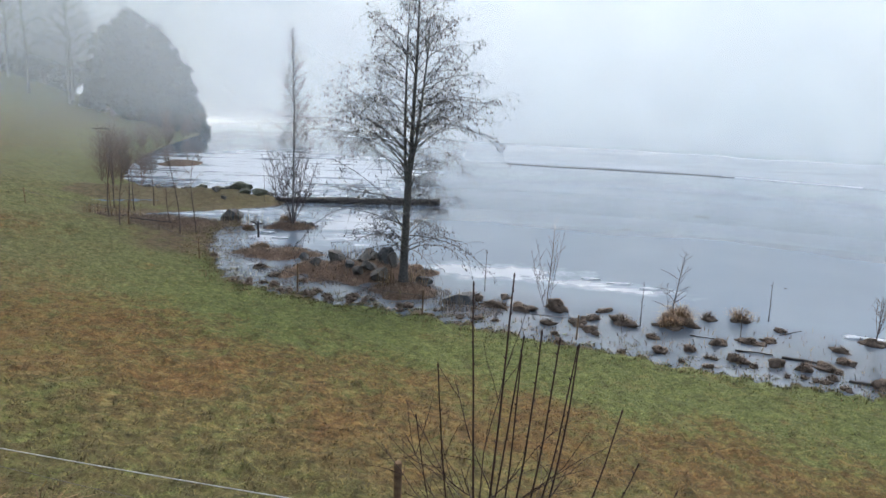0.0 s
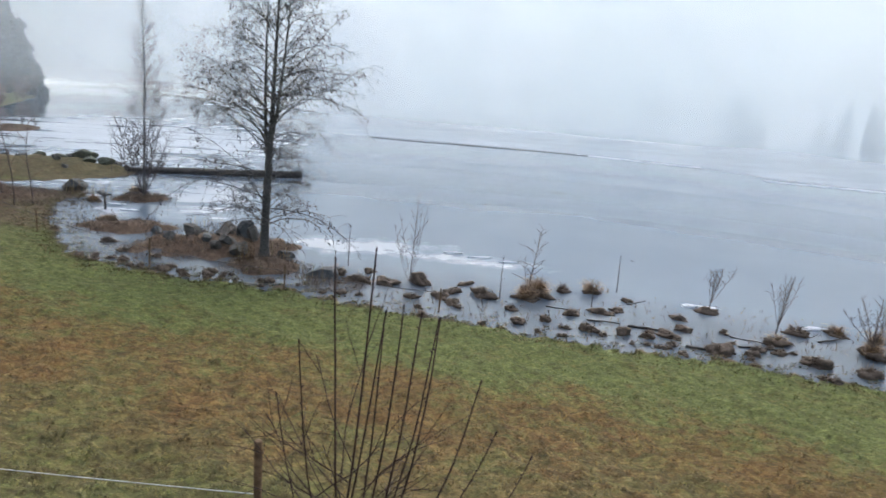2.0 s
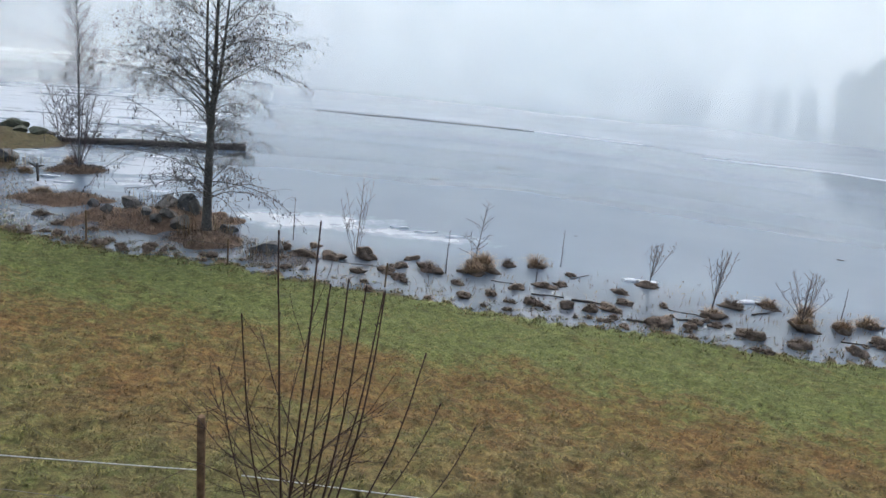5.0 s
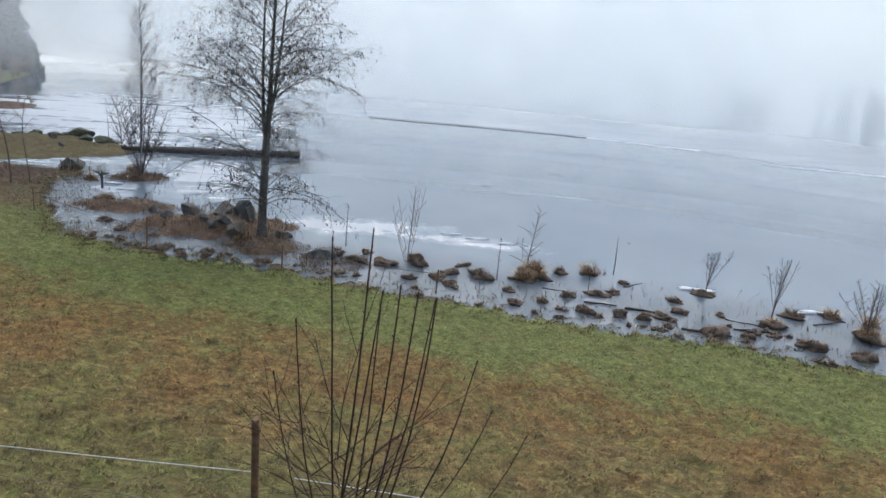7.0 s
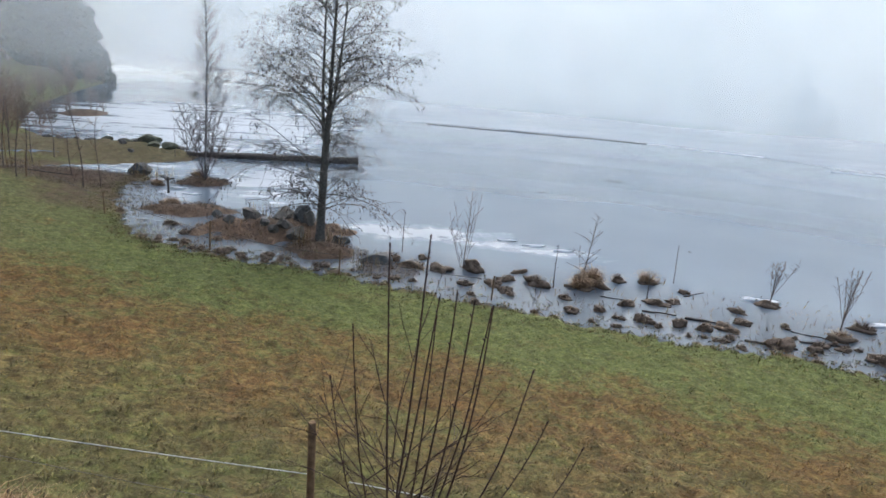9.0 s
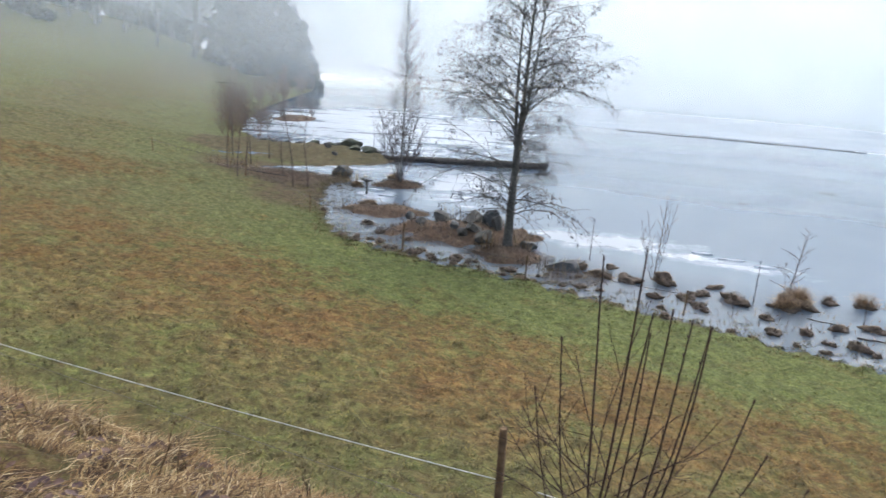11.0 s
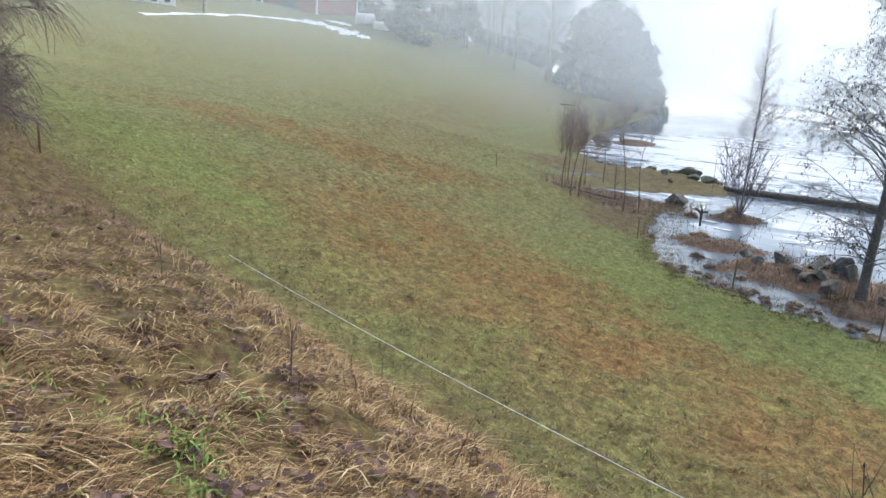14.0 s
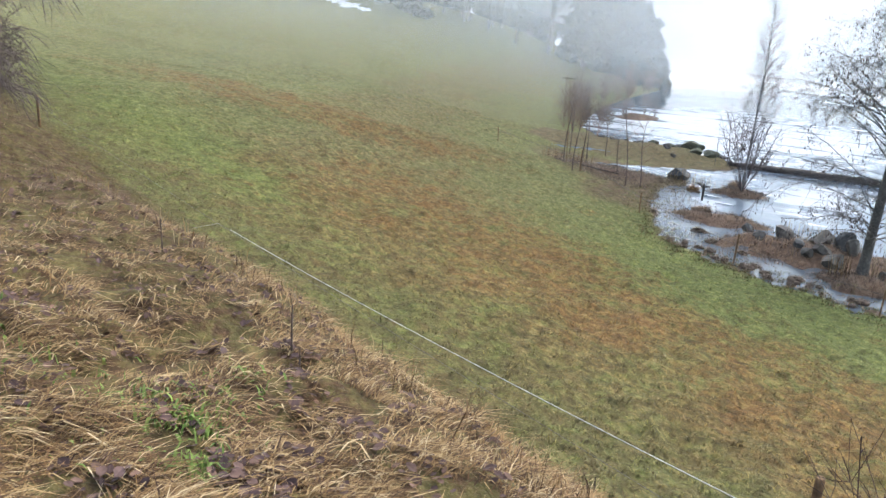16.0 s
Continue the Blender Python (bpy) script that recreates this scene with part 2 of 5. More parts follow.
def lake_material():
    """Wet grey lake ice with whiter drifts in patches."""
    m, t, b = nodes("lake_surface", 0.08, 0, 0.5)
    pos = where(t)
    warp = grain(t, 0.6, 7, 0.68)
    white = None
    for cx, cy, rx, ry, turn, amp, power in ((-18.0, 65.0, 11.0, 18.0, -14, 0.6, 0.95), (-10.0, 60.0, 11.0, 19.0, -10, 0.7, 1.0), (-13.0, 40.0, 5.0, 1.6, 4, 0.5, 0.8), (-4.6, 37.0, 2.6, 6.0, 6, 0.8, 0.8),
                                         (2.0, 28.3, 3.9, 1.7, -6, 1.1, 0.6), (6.2, 26.6, 3.4, 0.9, -18, 1.2, 0.55), (-8.2, 33.6, 1.2, 2.0, 20, 0.9, 0.6)):
        mp = t.nodes.new("ShaderNodeMapping")
        mp.vector_type = "TEXTURE"
        mp.inputs["Location"].default_value = (cx, cy, 0)
        mp.inputs["Rotation"].default_value = (0, 0, radians(turn))
        mp.inputs["Scale"].default_value = (rx, ry, 1)
        t.links.new(pos, mp.inputs["Vector"])
        ln = t.nodes.new("ShaderNodeVectorMath")
        ln.operation = "LENGTH"
        t.links.new(mp.outputs["Vector"], ln.inputs[0])
        v = calc(t, "ADD", calc(t, "SUBTRACT", 1.0, ln.outputs["Value"]), calc(t, "MULTIPLY_ADD", warp, amp * 2, -amp))
        v = calc(t, "MULTIPLY", span(t, v, -0.1, 0.75), power)
        white = v if white is None else calc(t, "MAXIMUM", white, v)
    stretch = t.nodes.new("ShaderNodeMapping")
    stretch.inputs["Scale"].default_value = (0.10, 0.42, 1)
    stretch.inputs["Rotation"].default_value = (0, 0, radians(8))
    t.links.new(pos, stretch.inputs["Vector"])
    streak = grain(t, 1.0, 5, 0.6, stretch.outputs["Vector"])
    white = calc(t, "MULTIPLY", white, span(t, streak, 0.33, 0.51))
    base = ramp(t, grain(t, 0.05, 4), [(0.3, (0.150, 0.188, 0.230)), (0.7, (0.185, 0.228, 0.274))])
    # past the long crack the ice is paler and rougher
    place = t.nodes.new("ShaderNodeSeparateXYZ")
    t.links.new(pos, place.inputs["Vector"])
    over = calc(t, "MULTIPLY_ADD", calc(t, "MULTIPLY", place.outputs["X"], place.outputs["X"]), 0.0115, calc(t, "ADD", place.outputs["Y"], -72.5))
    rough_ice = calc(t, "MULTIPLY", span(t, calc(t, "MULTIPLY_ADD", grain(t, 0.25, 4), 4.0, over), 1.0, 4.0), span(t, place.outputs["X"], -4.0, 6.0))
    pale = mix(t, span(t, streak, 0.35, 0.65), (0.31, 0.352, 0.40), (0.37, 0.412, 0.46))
    shallow = calc(t, "MULTIPLY_ADD", place.outputs["X"], 0.398, calc(t, "MULTIPLY", place.outputs["Y"], 0.917))
    base = mix(t, calc(t, "MULTIPLY", span(t, calc(t, "MULTIPLY_ADD", warp, 2.0, shallow), 26.5, 23.0), 0.8), base, (0.085, 0.100, 0.115))
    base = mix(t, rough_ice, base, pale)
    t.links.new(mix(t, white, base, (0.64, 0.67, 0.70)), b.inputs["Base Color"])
    t.links.new(calc(t, "ADD", calc(t, "MULTIPLY_ADD", white, 0.5, 0.05), calc(t, "MULTIPLY", rough_ice, 0.22)), b.inputs["Roughness"])
    relief(t, b, grain(t, 3.0, 3), 0.02, 0.02)
    return m


def fog_sheet_material():
    """Translucent sheet that stands in for fog: scatters the daylight and lets the rest through. UV x: how opaque it is
    there.
    """
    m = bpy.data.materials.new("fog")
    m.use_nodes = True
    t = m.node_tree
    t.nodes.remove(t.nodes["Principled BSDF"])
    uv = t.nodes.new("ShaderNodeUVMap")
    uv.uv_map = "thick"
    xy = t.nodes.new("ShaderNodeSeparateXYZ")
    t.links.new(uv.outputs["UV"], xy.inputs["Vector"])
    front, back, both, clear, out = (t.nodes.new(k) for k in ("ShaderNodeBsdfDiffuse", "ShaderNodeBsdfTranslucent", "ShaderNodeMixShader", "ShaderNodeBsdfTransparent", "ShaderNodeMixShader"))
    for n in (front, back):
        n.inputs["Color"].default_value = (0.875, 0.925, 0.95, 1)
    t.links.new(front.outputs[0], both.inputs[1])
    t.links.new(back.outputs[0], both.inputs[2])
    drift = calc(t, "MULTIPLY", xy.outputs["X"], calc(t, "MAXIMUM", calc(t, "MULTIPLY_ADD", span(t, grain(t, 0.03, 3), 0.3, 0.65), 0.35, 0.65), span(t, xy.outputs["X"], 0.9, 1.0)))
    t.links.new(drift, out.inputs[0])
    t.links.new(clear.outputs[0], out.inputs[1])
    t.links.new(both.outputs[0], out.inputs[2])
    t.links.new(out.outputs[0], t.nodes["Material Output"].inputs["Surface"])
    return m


GROUND, BLADES, LAKE, FOG_SHEET = ground_material(), blade_material(), lake_material(), fog_sheet_material()
BARK = plain("alder_bark", (0.050, 0.047, 0.042), (0.155, 0.145, 0.130), 14, 0.9, 0.6, 0.02)
# twig brown lightened: the haze over the trees is put into the base colour
TWIG = plain("haze_lightened_twigs", (0.080, 0.070, 0.066), (0.19, 0.168, 0.155), 20, 0.85, 0)
CONE = plain("alder_cones", (0.035, 0.028, 0.025), (0.085, 0.066, 0.055), 40, 0.9, 0)
BIRCH = plain("birch_bark", (0.10, 0.095, 0.09), (0.42, 0.40, 0.38), 9, 0.75, 0.3)
BIRCH_TWIG = plain("birch_twigs", (0.065, 0.050, 0.048), (0.16, 0.125, 0.115), 20, 0.85, 0)
# bark raised to a paler brown, painting in the lightening that fog gives
SAPLING = plain("hazed_sapling_bark", (0.075, 0.056, 0.048), (0.18, 0.135, 0.112), 16, 0.85, 0)
SHOOT = plain("red_brown_shoots", (0.022, 0.010, 0.008), (0.075, 0.032, 0.025), 25, 0.55, 0, spec=0.4)
STONE = plain("shore_stone", (0.045, 0.041, 0.036), (0.165, 0.152, 0.132), 5, 0.7, 0.6, 0.03)
DARKSTONE = plain("wet_stone", (0.028, 0.030, 0.030), (0.12, 0.12, 0.115), 5, 0.5, 0.6, 0.03)
MOSSSTONE = plain("mossy_stone", (0.045, 0.052, 0.030), (0.165, 0.165, 0.115), 4, 0.85, 0.6, 0.03)
POST = plain("weathered_post", (0.11, 0.066, 0.036), (0.27, 0.17, 0.092), 18, 0.85, 0.5, 0.004)
LOG = plain("wet_log", (0.030, 0.025, 0.022), (0.095, 0.076, 0.064), 6, 0.65, 0.6, 0.02)
WIRE = plain("white_tape", (0.55, 0.55, 0.55), (0.75, 0.75, 0.74), 30, 0.6, 0)
RUSTWIRE = plain("thin_wire", (0.12, 0.10, 0.09), (0.25, 0.23, 0.21), 30, 0.5, 0, metal=0.6)
PEAT = plain("tussock_peat", (0.072, 0.053, 0.041), (0.21, 0.150, 0.106), 14, 0.9, 0.8, 0.03)
STRAW = island_material("dead_straw", [(0.0, (0.042, 0.022, 0.013)), (0.3, (0.115, 0.062, 0.028)), (0.6, (0.235, 0.145, 0.060)), (0.85, (0.40, 0.28, 0.13)), (1.0, (0.62, 0.50, 0.30))])
TANSTRAW = island_material("bleached_straw", [(0.0, (0.11, 0.056, 0.024)), (0.4, (0.26, 0.15, 0.06)), (0.8, (0.42, 0.27, 0.12)), (1.0, (0.56, 0.42, 0.22))])
BRACKEN = island_material("rotten_bracken", [(0.0, (0.045, 0.024, 0.018)), (0.4, (0.115, 0.064, 0.042)), (0.8, (0.21, 0.135, 0.082)), (1.0, (0.36, 0.27, 0.17))])
SEDGE = island_material("dead_sedge", [(0.0, (0.12, 0.068, 0.042)), (0.5, (0.33, 0.205, 0.115)), (1.0, (0.55, 0.40, 0.24))])
LITTER = island_material("dark_litter", [(0.0, (0.065, 0.046, 0.037)), (0.55, (0.165, 0.118, 0.088)), (1.0, (0.35, 0.265, 0.185))])
THICKET_TWIG = plain("reddish_thicket_twigs", (0.13, 0.075, 0.052), (0.28, 0.175, 0.125), 16, 0.85, 0)
LEAFMOULD = island_material("fallen_leaves", [(0.0, (0.050, 0.029, 0.026)), (0.6, (0.105, 0.064, 0.057)), (1.0, (0.18, 0.108, 0.075))], 0.7)
HERB = island_material("green_herbs", [(0.0, (0.085, 0.15, 0.025)), (1.0, (0.20, 0.29, 0.06))], 0.6)
NEEDLE = island_material("dark_needles", [(0.0, (0.010, 0.020, 0.014)), (1.0, (0.030, 0.044, 0.028))], 0.95, 0.02)
REDWALL = plain("red_boards", (0.20, 0.035, 0.022), (0.30, 0.055, 0.035), 3, 0.85, 0.2)
WHITEWALL = plain("white_render", (0.62, 0.62, 0.60), (0.80, 0.80, 0.78), 3, 0.85, 0.2)
METALROOF = plain("pale_metal_roof", (0.42, 0.45, 0.47), (0.60, 0.63, 0.65), 1.5, 0.5, 0.1, metal=0.2)
TILEROOF = plain("red_brown_roof", (0.12, 0.035, 0.026), (0.20, 0.06, 0.045), 4, 0.8, 0.3)
SNOW = plain("old_snow", (0.62, 0.65, 0.68), (0.84, 0.86, 0.88), 3, 0.7, 0.4, 0.05)
WRAP = plain("white_bale_wrap", (0.70, 0.71, 0.72), (0.82, 0.83, 0.84), 6, 0.35, 0.2)
DARKGLASS = plain("dark_window", (0.02, 0.025, 0.03), (0.05, 0.06, 0.07), 2, 0.1, 0, spec=0.6)
DARKDOOR = plain("dark_door", (0.03, 0.03, 0.032), (0.07, 0.068, 0.066), 6, 0.7, 0.2)
WHITEPAINT = plain("white_paint", (0.68, 0.68, 0.67), (0.8, 0.8, 0.79), 10, 0.6, 0)

# ---- building helpers ----
def mesh_of(name, verts, faces, material, uvs=None, soft=False):
    """A mesh from arrays; uvs: {name: (u, v) per vertex}."""
    me = bpy.data.meshes.new(name)
    verts = np.asarray(verts, np.float32)
    sizes = np.array([len(f) for f in faces], np.int32) if not isinstance(faces, np.ndarray) else np.full(len(faces), faces.shape[1], np.int32)
    flat = np.concatenate([np.asarray(f, np.int32) for f in faces]) if not isinstance(faces, np.ndarray) else faces.astype(np.int32).ravel()
    me.vertices.add(len(verts))
    me.vertices.foreach_set("co", verts.ravel())
    me.loops.add(len(flat))
    me.loops.foreach_set("vertex_index", flat)
    me.polygons.add(len(sizes))
    starts = np.concatenate([[0], np.cumsum(sizes)[:-1]]).astype(np.int32)
    me.polygons.foreach_set("loop_start", starts)
    for key, uv in (uvs or {}).items():
        layer = me.uv_layers.new(name=key)
        layer.data.foreach_set("uv", np.asarray(uv, np.float32)[flat].ravel())
    me.polygons.foreach_set("use_smooth", np.full(len(sizes), soft, bool))
    me.update(calc_edges=True)
    me.validate()
    me.materials.append(material)
    return me


def empty(name, at, label, category, group="", kind=""):
    ob = new(name)
    ob.empty_display_size = 0.2
    ob.location = at
    return tagged(ob, label, category, group, kind)


def piece(name, me, parent=None, label="", kind=""):
    """One mesh object as a part of a thing; its coordinates are those of its parent."""
    ob = new(name, me)
    ob.parent = parent
    return tagged(ob, label, kind=kind)


class Tubes:
    """Tapered limbs, gathered into one mesh."""

    def __init__(self):
        self.v, self.f, self.n = [], [], 0

    def add(self, pts, radii, sides=4):
        pts = np.asarray(pts, float)
        n = len(pts)
        tang = np.gradient(pts, axis=0)
        tang /= np.linalg.norm(tang, axis=1)[:, None] + 1e-9
        ref = np.array([0.31, 0.17, 0.94]) if abs(tang[0][2]) < 0.9 else np.array([0.97, 0.2, 0.1])
        a = np.cross(tang, ref)
        a /= np.linalg.norm(a, axis=1)[:, None] + 1e-9
        b = np.cross(tang, a)
        ang = np.arange(sides) * 2 * math.pi / sides
        ring = a[:, None] * np.cos(ang)[None, :, None] + b[:, None] * np.sin(ang)[None, :, None]
        self.v.append((pts[:, None] + ring * np.asarray(radii)[:, None, None]).reshape(-1, 3))
        i = np.arange(n - 1)[:, None] * sides
        j = np.arange(sides)[None]
        k = (j + 1) % sides
        self.f.append((np.stack([i + j, i + k, i + sides + k, i + sides + j], -1) + self.n).reshape(-1, 4))
        self.n += n * sides

    def mesh(self, name, material, soft=True):
        return mesh_of(name, np.concatenate(self.v), np.concatenate(self.f), material, soft=soft)


def bend(start, way, length, droop, steps, rng, wander=0.12):
    """Points along a limb that starts one way and leans up (droop < 0) or down."""
    p, d = np.array(start, float), np.array(way, float)
    d /= np.linalg.norm(d)
    out = [p.copy()]
    for _ in range(steps):
        d = d + rng.normal(0, wander, 3) / steps ** 0.5 + np.array([0, 0, -droop / steps])
        d /= np.linalg.norm(d)
        p = p + d * length / steps
        out.append(p.copy())
    return np.array(out)


def flakes(name, at, size, material, rng, stretch=1.0):
    """Many tiny faceted bits (buds, cones, catkins)."""
    base = np.array([(1, 0, 0), (-0.5, 0.87, 0), (-0.5, -0.87, 0), (0, 0, 1.3 * stretch), (0, 0, -1.3 * stretch)])
    tri = np.array([(0, 1, 3), (1, 2, 3), (2, 0, 3), (1, 0, 4), (2, 1, 4), (0, 2, 4)])
    at = np.asarray(at)
    s = size * rng.uniform(0.6, 1.4, len(at))
    v = at[:, None] + base[None] * s[:, None, None]
    f = tri[None] + (np.arange(len(at)) * 5)[:, None, None]
    return mesh_of(name, v.reshape(-1, 3), f.reshape(-1, 3), material)


def blades(name, roots, heights, lean, width, material, rng, uvs=None, bends=True, heading=None, up=None):
    """Loose blades: each a narrow strip bent over once. lean: sideways reach as a share of the height."""
    n = len(roots)
    a = rng.uniform(0, 6.283, n) if heading is None else heading
    way = np.stack([np.cos(a), np.sin(a), np.zeros(n)], 1)
    side = np.stack([-np.sin(a + rng.normal(0, 0.6, n)), np.cos(a), np.zeros(n)], 1)
    w = (width * rng.uniform(0.6, 1.4, n))[:, None]
    h = heights[:, None]
    upv = np.array([0, 0, 1.0])
    ln = (lean * rng.uniform(0.4, 1.5, n))[:, None]
    p1 = roots + upv * h * 0.62 + way * h * ln * 0.35
    p2 = roots + upv * h * np.maximum(0.15, 1 - 0.35 * ln) + way * h * ln
    v = np.stack([roots - side * w / 2, roots + side * w / 2, p1 + side * w * 0.4, p1 - side * w * 0.4, p2], 1)
    i = (np.arange(n) * 5)[:, None]
    quads = i + np.array([[0, 1, 2, 3]])
    tris = i + np.array([[3, 2, 4]])
    me = bpy.data.meshes.new(name)
    flat = np.concatenate([quads, tris], 1).astype(np.int32).ravel()
    me.vertices.add(n * 5)
    me.vertices.foreach_set("co", v.astype(np.float32).ravel())
    me.loops.add(n * 7)
    me.loops.foreach_set("vertex_index", flat)
    me.polygons.add(n * 2)
    me.polygons.foreach_set("loop_start", (np.arange(n)[:, None] * 7 + np.array([[0, 4]])).astype(np.int32).ravel())
    for key, uv in (uvs or {}).items():
        layer = me.uv_layers.new(name=key)
        layer.data.foreach_set("uv", np.repeat(np.asarray(uv, np.float32), 5, 0)[flat].ravel())
    me.update(calc_edges=True)
    me.materials.append(material)
    return me


def lump(name, size, material, seed, rough=0.28, flat=0.0, cuts=3, faces=0, soft=True):
    """A weathered stone or clod: a ball of facets pushed in and out."""
    bm = bmesh.new()
    bmesh.ops.create_icosphere(bm, subdivisions=cuts, radius=1.0)
    off = Vector((seed * 3.7, seed * 1.3, seed * 2.1))
    rr = random.Random(seed)
    for _ in range(faces):
        n = Vector((rr.gauss(0, 1), rr.gauss(0, 1), rr.gauss(0.2, 0.8))).normalized()
        deep = rr.uniform(0.5, 0.8)
        for v in bm.verts:
            over = v.co.dot(n) - deep
            if over > 0:
                v.co -= n * over
    for v in bm.verts:
        k = 1 + rough * noise.noise(v.co * 1.1 + off) * 1.6 + rough * 0.7 * noise.noise(v.co * 2.9 + off) + rough * 0.3 * noise.noise(v.co * 6.5 + off)
        v.co = v.co * k
        if v.co.z < -flat:
            v.co.z = -flat
        v.co = Vector((v.co.x * size[0], v.co.y * size[1], v.co.z * size[2]))
    me = bpy.data.meshes.new(name)
    bm.to_mesh(me)
    bm.free()
    me.polygons.foreach_set("use_smooth", np.full(len(me.polygons), soft, bool))
    me.materials.append(material)
    return me


def box(name, lo, hi, material, bevel=0.0):
    bm = bmesh.new()
    bmesh.ops.create_cube(bm, size=1.0)
    for v in bm.verts:
        v.co = Vector([(lo[k] + hi[k]) / 2 + v.co[k] * (hi[k] - lo[k]) for k in range(3)])
    if bevel:
        bmesh.ops.bevel(bm, geom=bm.edges[:], offset=bevel, segments=1, affect="EDGES")
    me = bpy.data.meshes.new(name)
    bm.to_mesh(me)
    bm.free()
    me.materials.append(material)
    return me


def solid(name, verts, faces, material):
    me = bpy.data.meshes.new(name)
    me.from_pydata(verts, [], faces)
    me.materials.append(material)
    return me

# ---- ground, lake, fog sheets ----
def axis(lo, hi, fine_lo, fine_hi, fine, growth):
    mid = list(np.arange(fine_lo, fine_hi, fine))
    step, a, left = fine, fine_lo, []
    while a > lo:
        step *= growth
        a -= step
        left.append(a)
    step, b, right = fine, mid[-1], []
    while b < hi:
        step *= growth
        b += step
        right.append(b)
    return np.array(left[::-1] + mid + right)


def grid_faces(nx, ny):
    i = np.arange(nx - 1)[:, None] * ny + np.arange(ny - 1)[None]
    return np.stack([i, i + ny, i + ny + 1, i + 1], -1).reshape(-1, 4)


def build_ground():
    xs, ys = axis(-600, 500, -20, 19, 0.22, 1.035), axis(-400, 900, -1, 32, 0.22, 1.035)
    gx, gy = (a.ravel() for a in np.meshgrid(xs, ys, indexing="ij"))
    z = height(gx, gy)
    d, u = inland(gx, gy), bank_side(gx, gy)
    tuft = 0.05 * waves(gx, gy, 0.55, 21) * smooth(0.3, 1.5, d) * (np.hypot(gx, gy) < 45)
    wet = np.maximum(smooth(0.0, -0.35, d), smooth(1.5, 0.3, np.hypot((gx + 13.2) / 3.4, (gy - 35.6) / 2.8)))
    wet = np.maximum(wet, smooth(4.0, 1.8, d) * smooth(28.3, 30.3, gy) * smooth(41, 38.5, gy) * (gx < -8) * (0.75 + 0.25 * waves(gx, gy, 1.2, 33)))
    wet = np.where((gy > 40.5) & (gy < 50) & (gx > -21), 0.6, wet)
    me = mesh_of("ground", np.stack([gx, gy, z + tuft], 1), grid_faces(len(xs), len(ys)), GROUND,
                 {"lie": np.stack([d, u], 1), "wet": np.stack([wet, wet], 1)}, soft=True)
    tagged(new("ground", me), "sloping winter meadow, patchy green and rust-brown", "ground", kind="structure")


def build_lake():
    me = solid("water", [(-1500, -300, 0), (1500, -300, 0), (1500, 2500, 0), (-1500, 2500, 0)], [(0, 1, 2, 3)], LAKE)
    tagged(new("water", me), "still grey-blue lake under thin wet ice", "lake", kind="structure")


def build_fog_sheets():
    # upright curved sheets added around the camera imitate haze that thickens with distance
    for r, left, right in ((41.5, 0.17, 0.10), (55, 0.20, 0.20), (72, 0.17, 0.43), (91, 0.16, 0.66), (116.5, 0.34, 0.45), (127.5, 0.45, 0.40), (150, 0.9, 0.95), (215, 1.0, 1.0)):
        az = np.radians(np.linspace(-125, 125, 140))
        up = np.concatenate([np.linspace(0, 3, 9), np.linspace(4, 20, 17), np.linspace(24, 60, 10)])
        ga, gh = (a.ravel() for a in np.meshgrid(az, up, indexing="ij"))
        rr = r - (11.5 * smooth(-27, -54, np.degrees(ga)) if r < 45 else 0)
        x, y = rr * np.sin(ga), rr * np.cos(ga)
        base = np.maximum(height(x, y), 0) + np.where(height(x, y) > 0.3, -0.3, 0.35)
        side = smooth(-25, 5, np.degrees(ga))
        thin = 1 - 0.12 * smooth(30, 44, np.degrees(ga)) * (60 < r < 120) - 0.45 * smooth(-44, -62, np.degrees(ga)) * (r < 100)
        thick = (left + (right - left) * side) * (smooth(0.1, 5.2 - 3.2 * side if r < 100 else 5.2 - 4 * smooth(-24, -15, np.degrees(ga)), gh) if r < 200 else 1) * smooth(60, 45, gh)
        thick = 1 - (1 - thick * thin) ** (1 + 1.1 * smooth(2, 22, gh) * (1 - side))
        me = mesh_of("fog_sheet", np.stack([x, y, base + gh], 1), grid_faces(len(az), len(up)), FOG_SHEET, {"thick": np.stack([thick, thick], 1)}, soft=True)
        tagged(new("fog_sheet", me), "translucent sheet standing in for pale grey fog over lake and meadow", "fog", kind="stuff")


build_ground()
build_lake()
build_fog_sheets()

# ---- trees and bushes ----
def crown_radius(profile, k):
    return float(np.interp(k, [p[0] for p in profile], [p[1] for p in profile]))


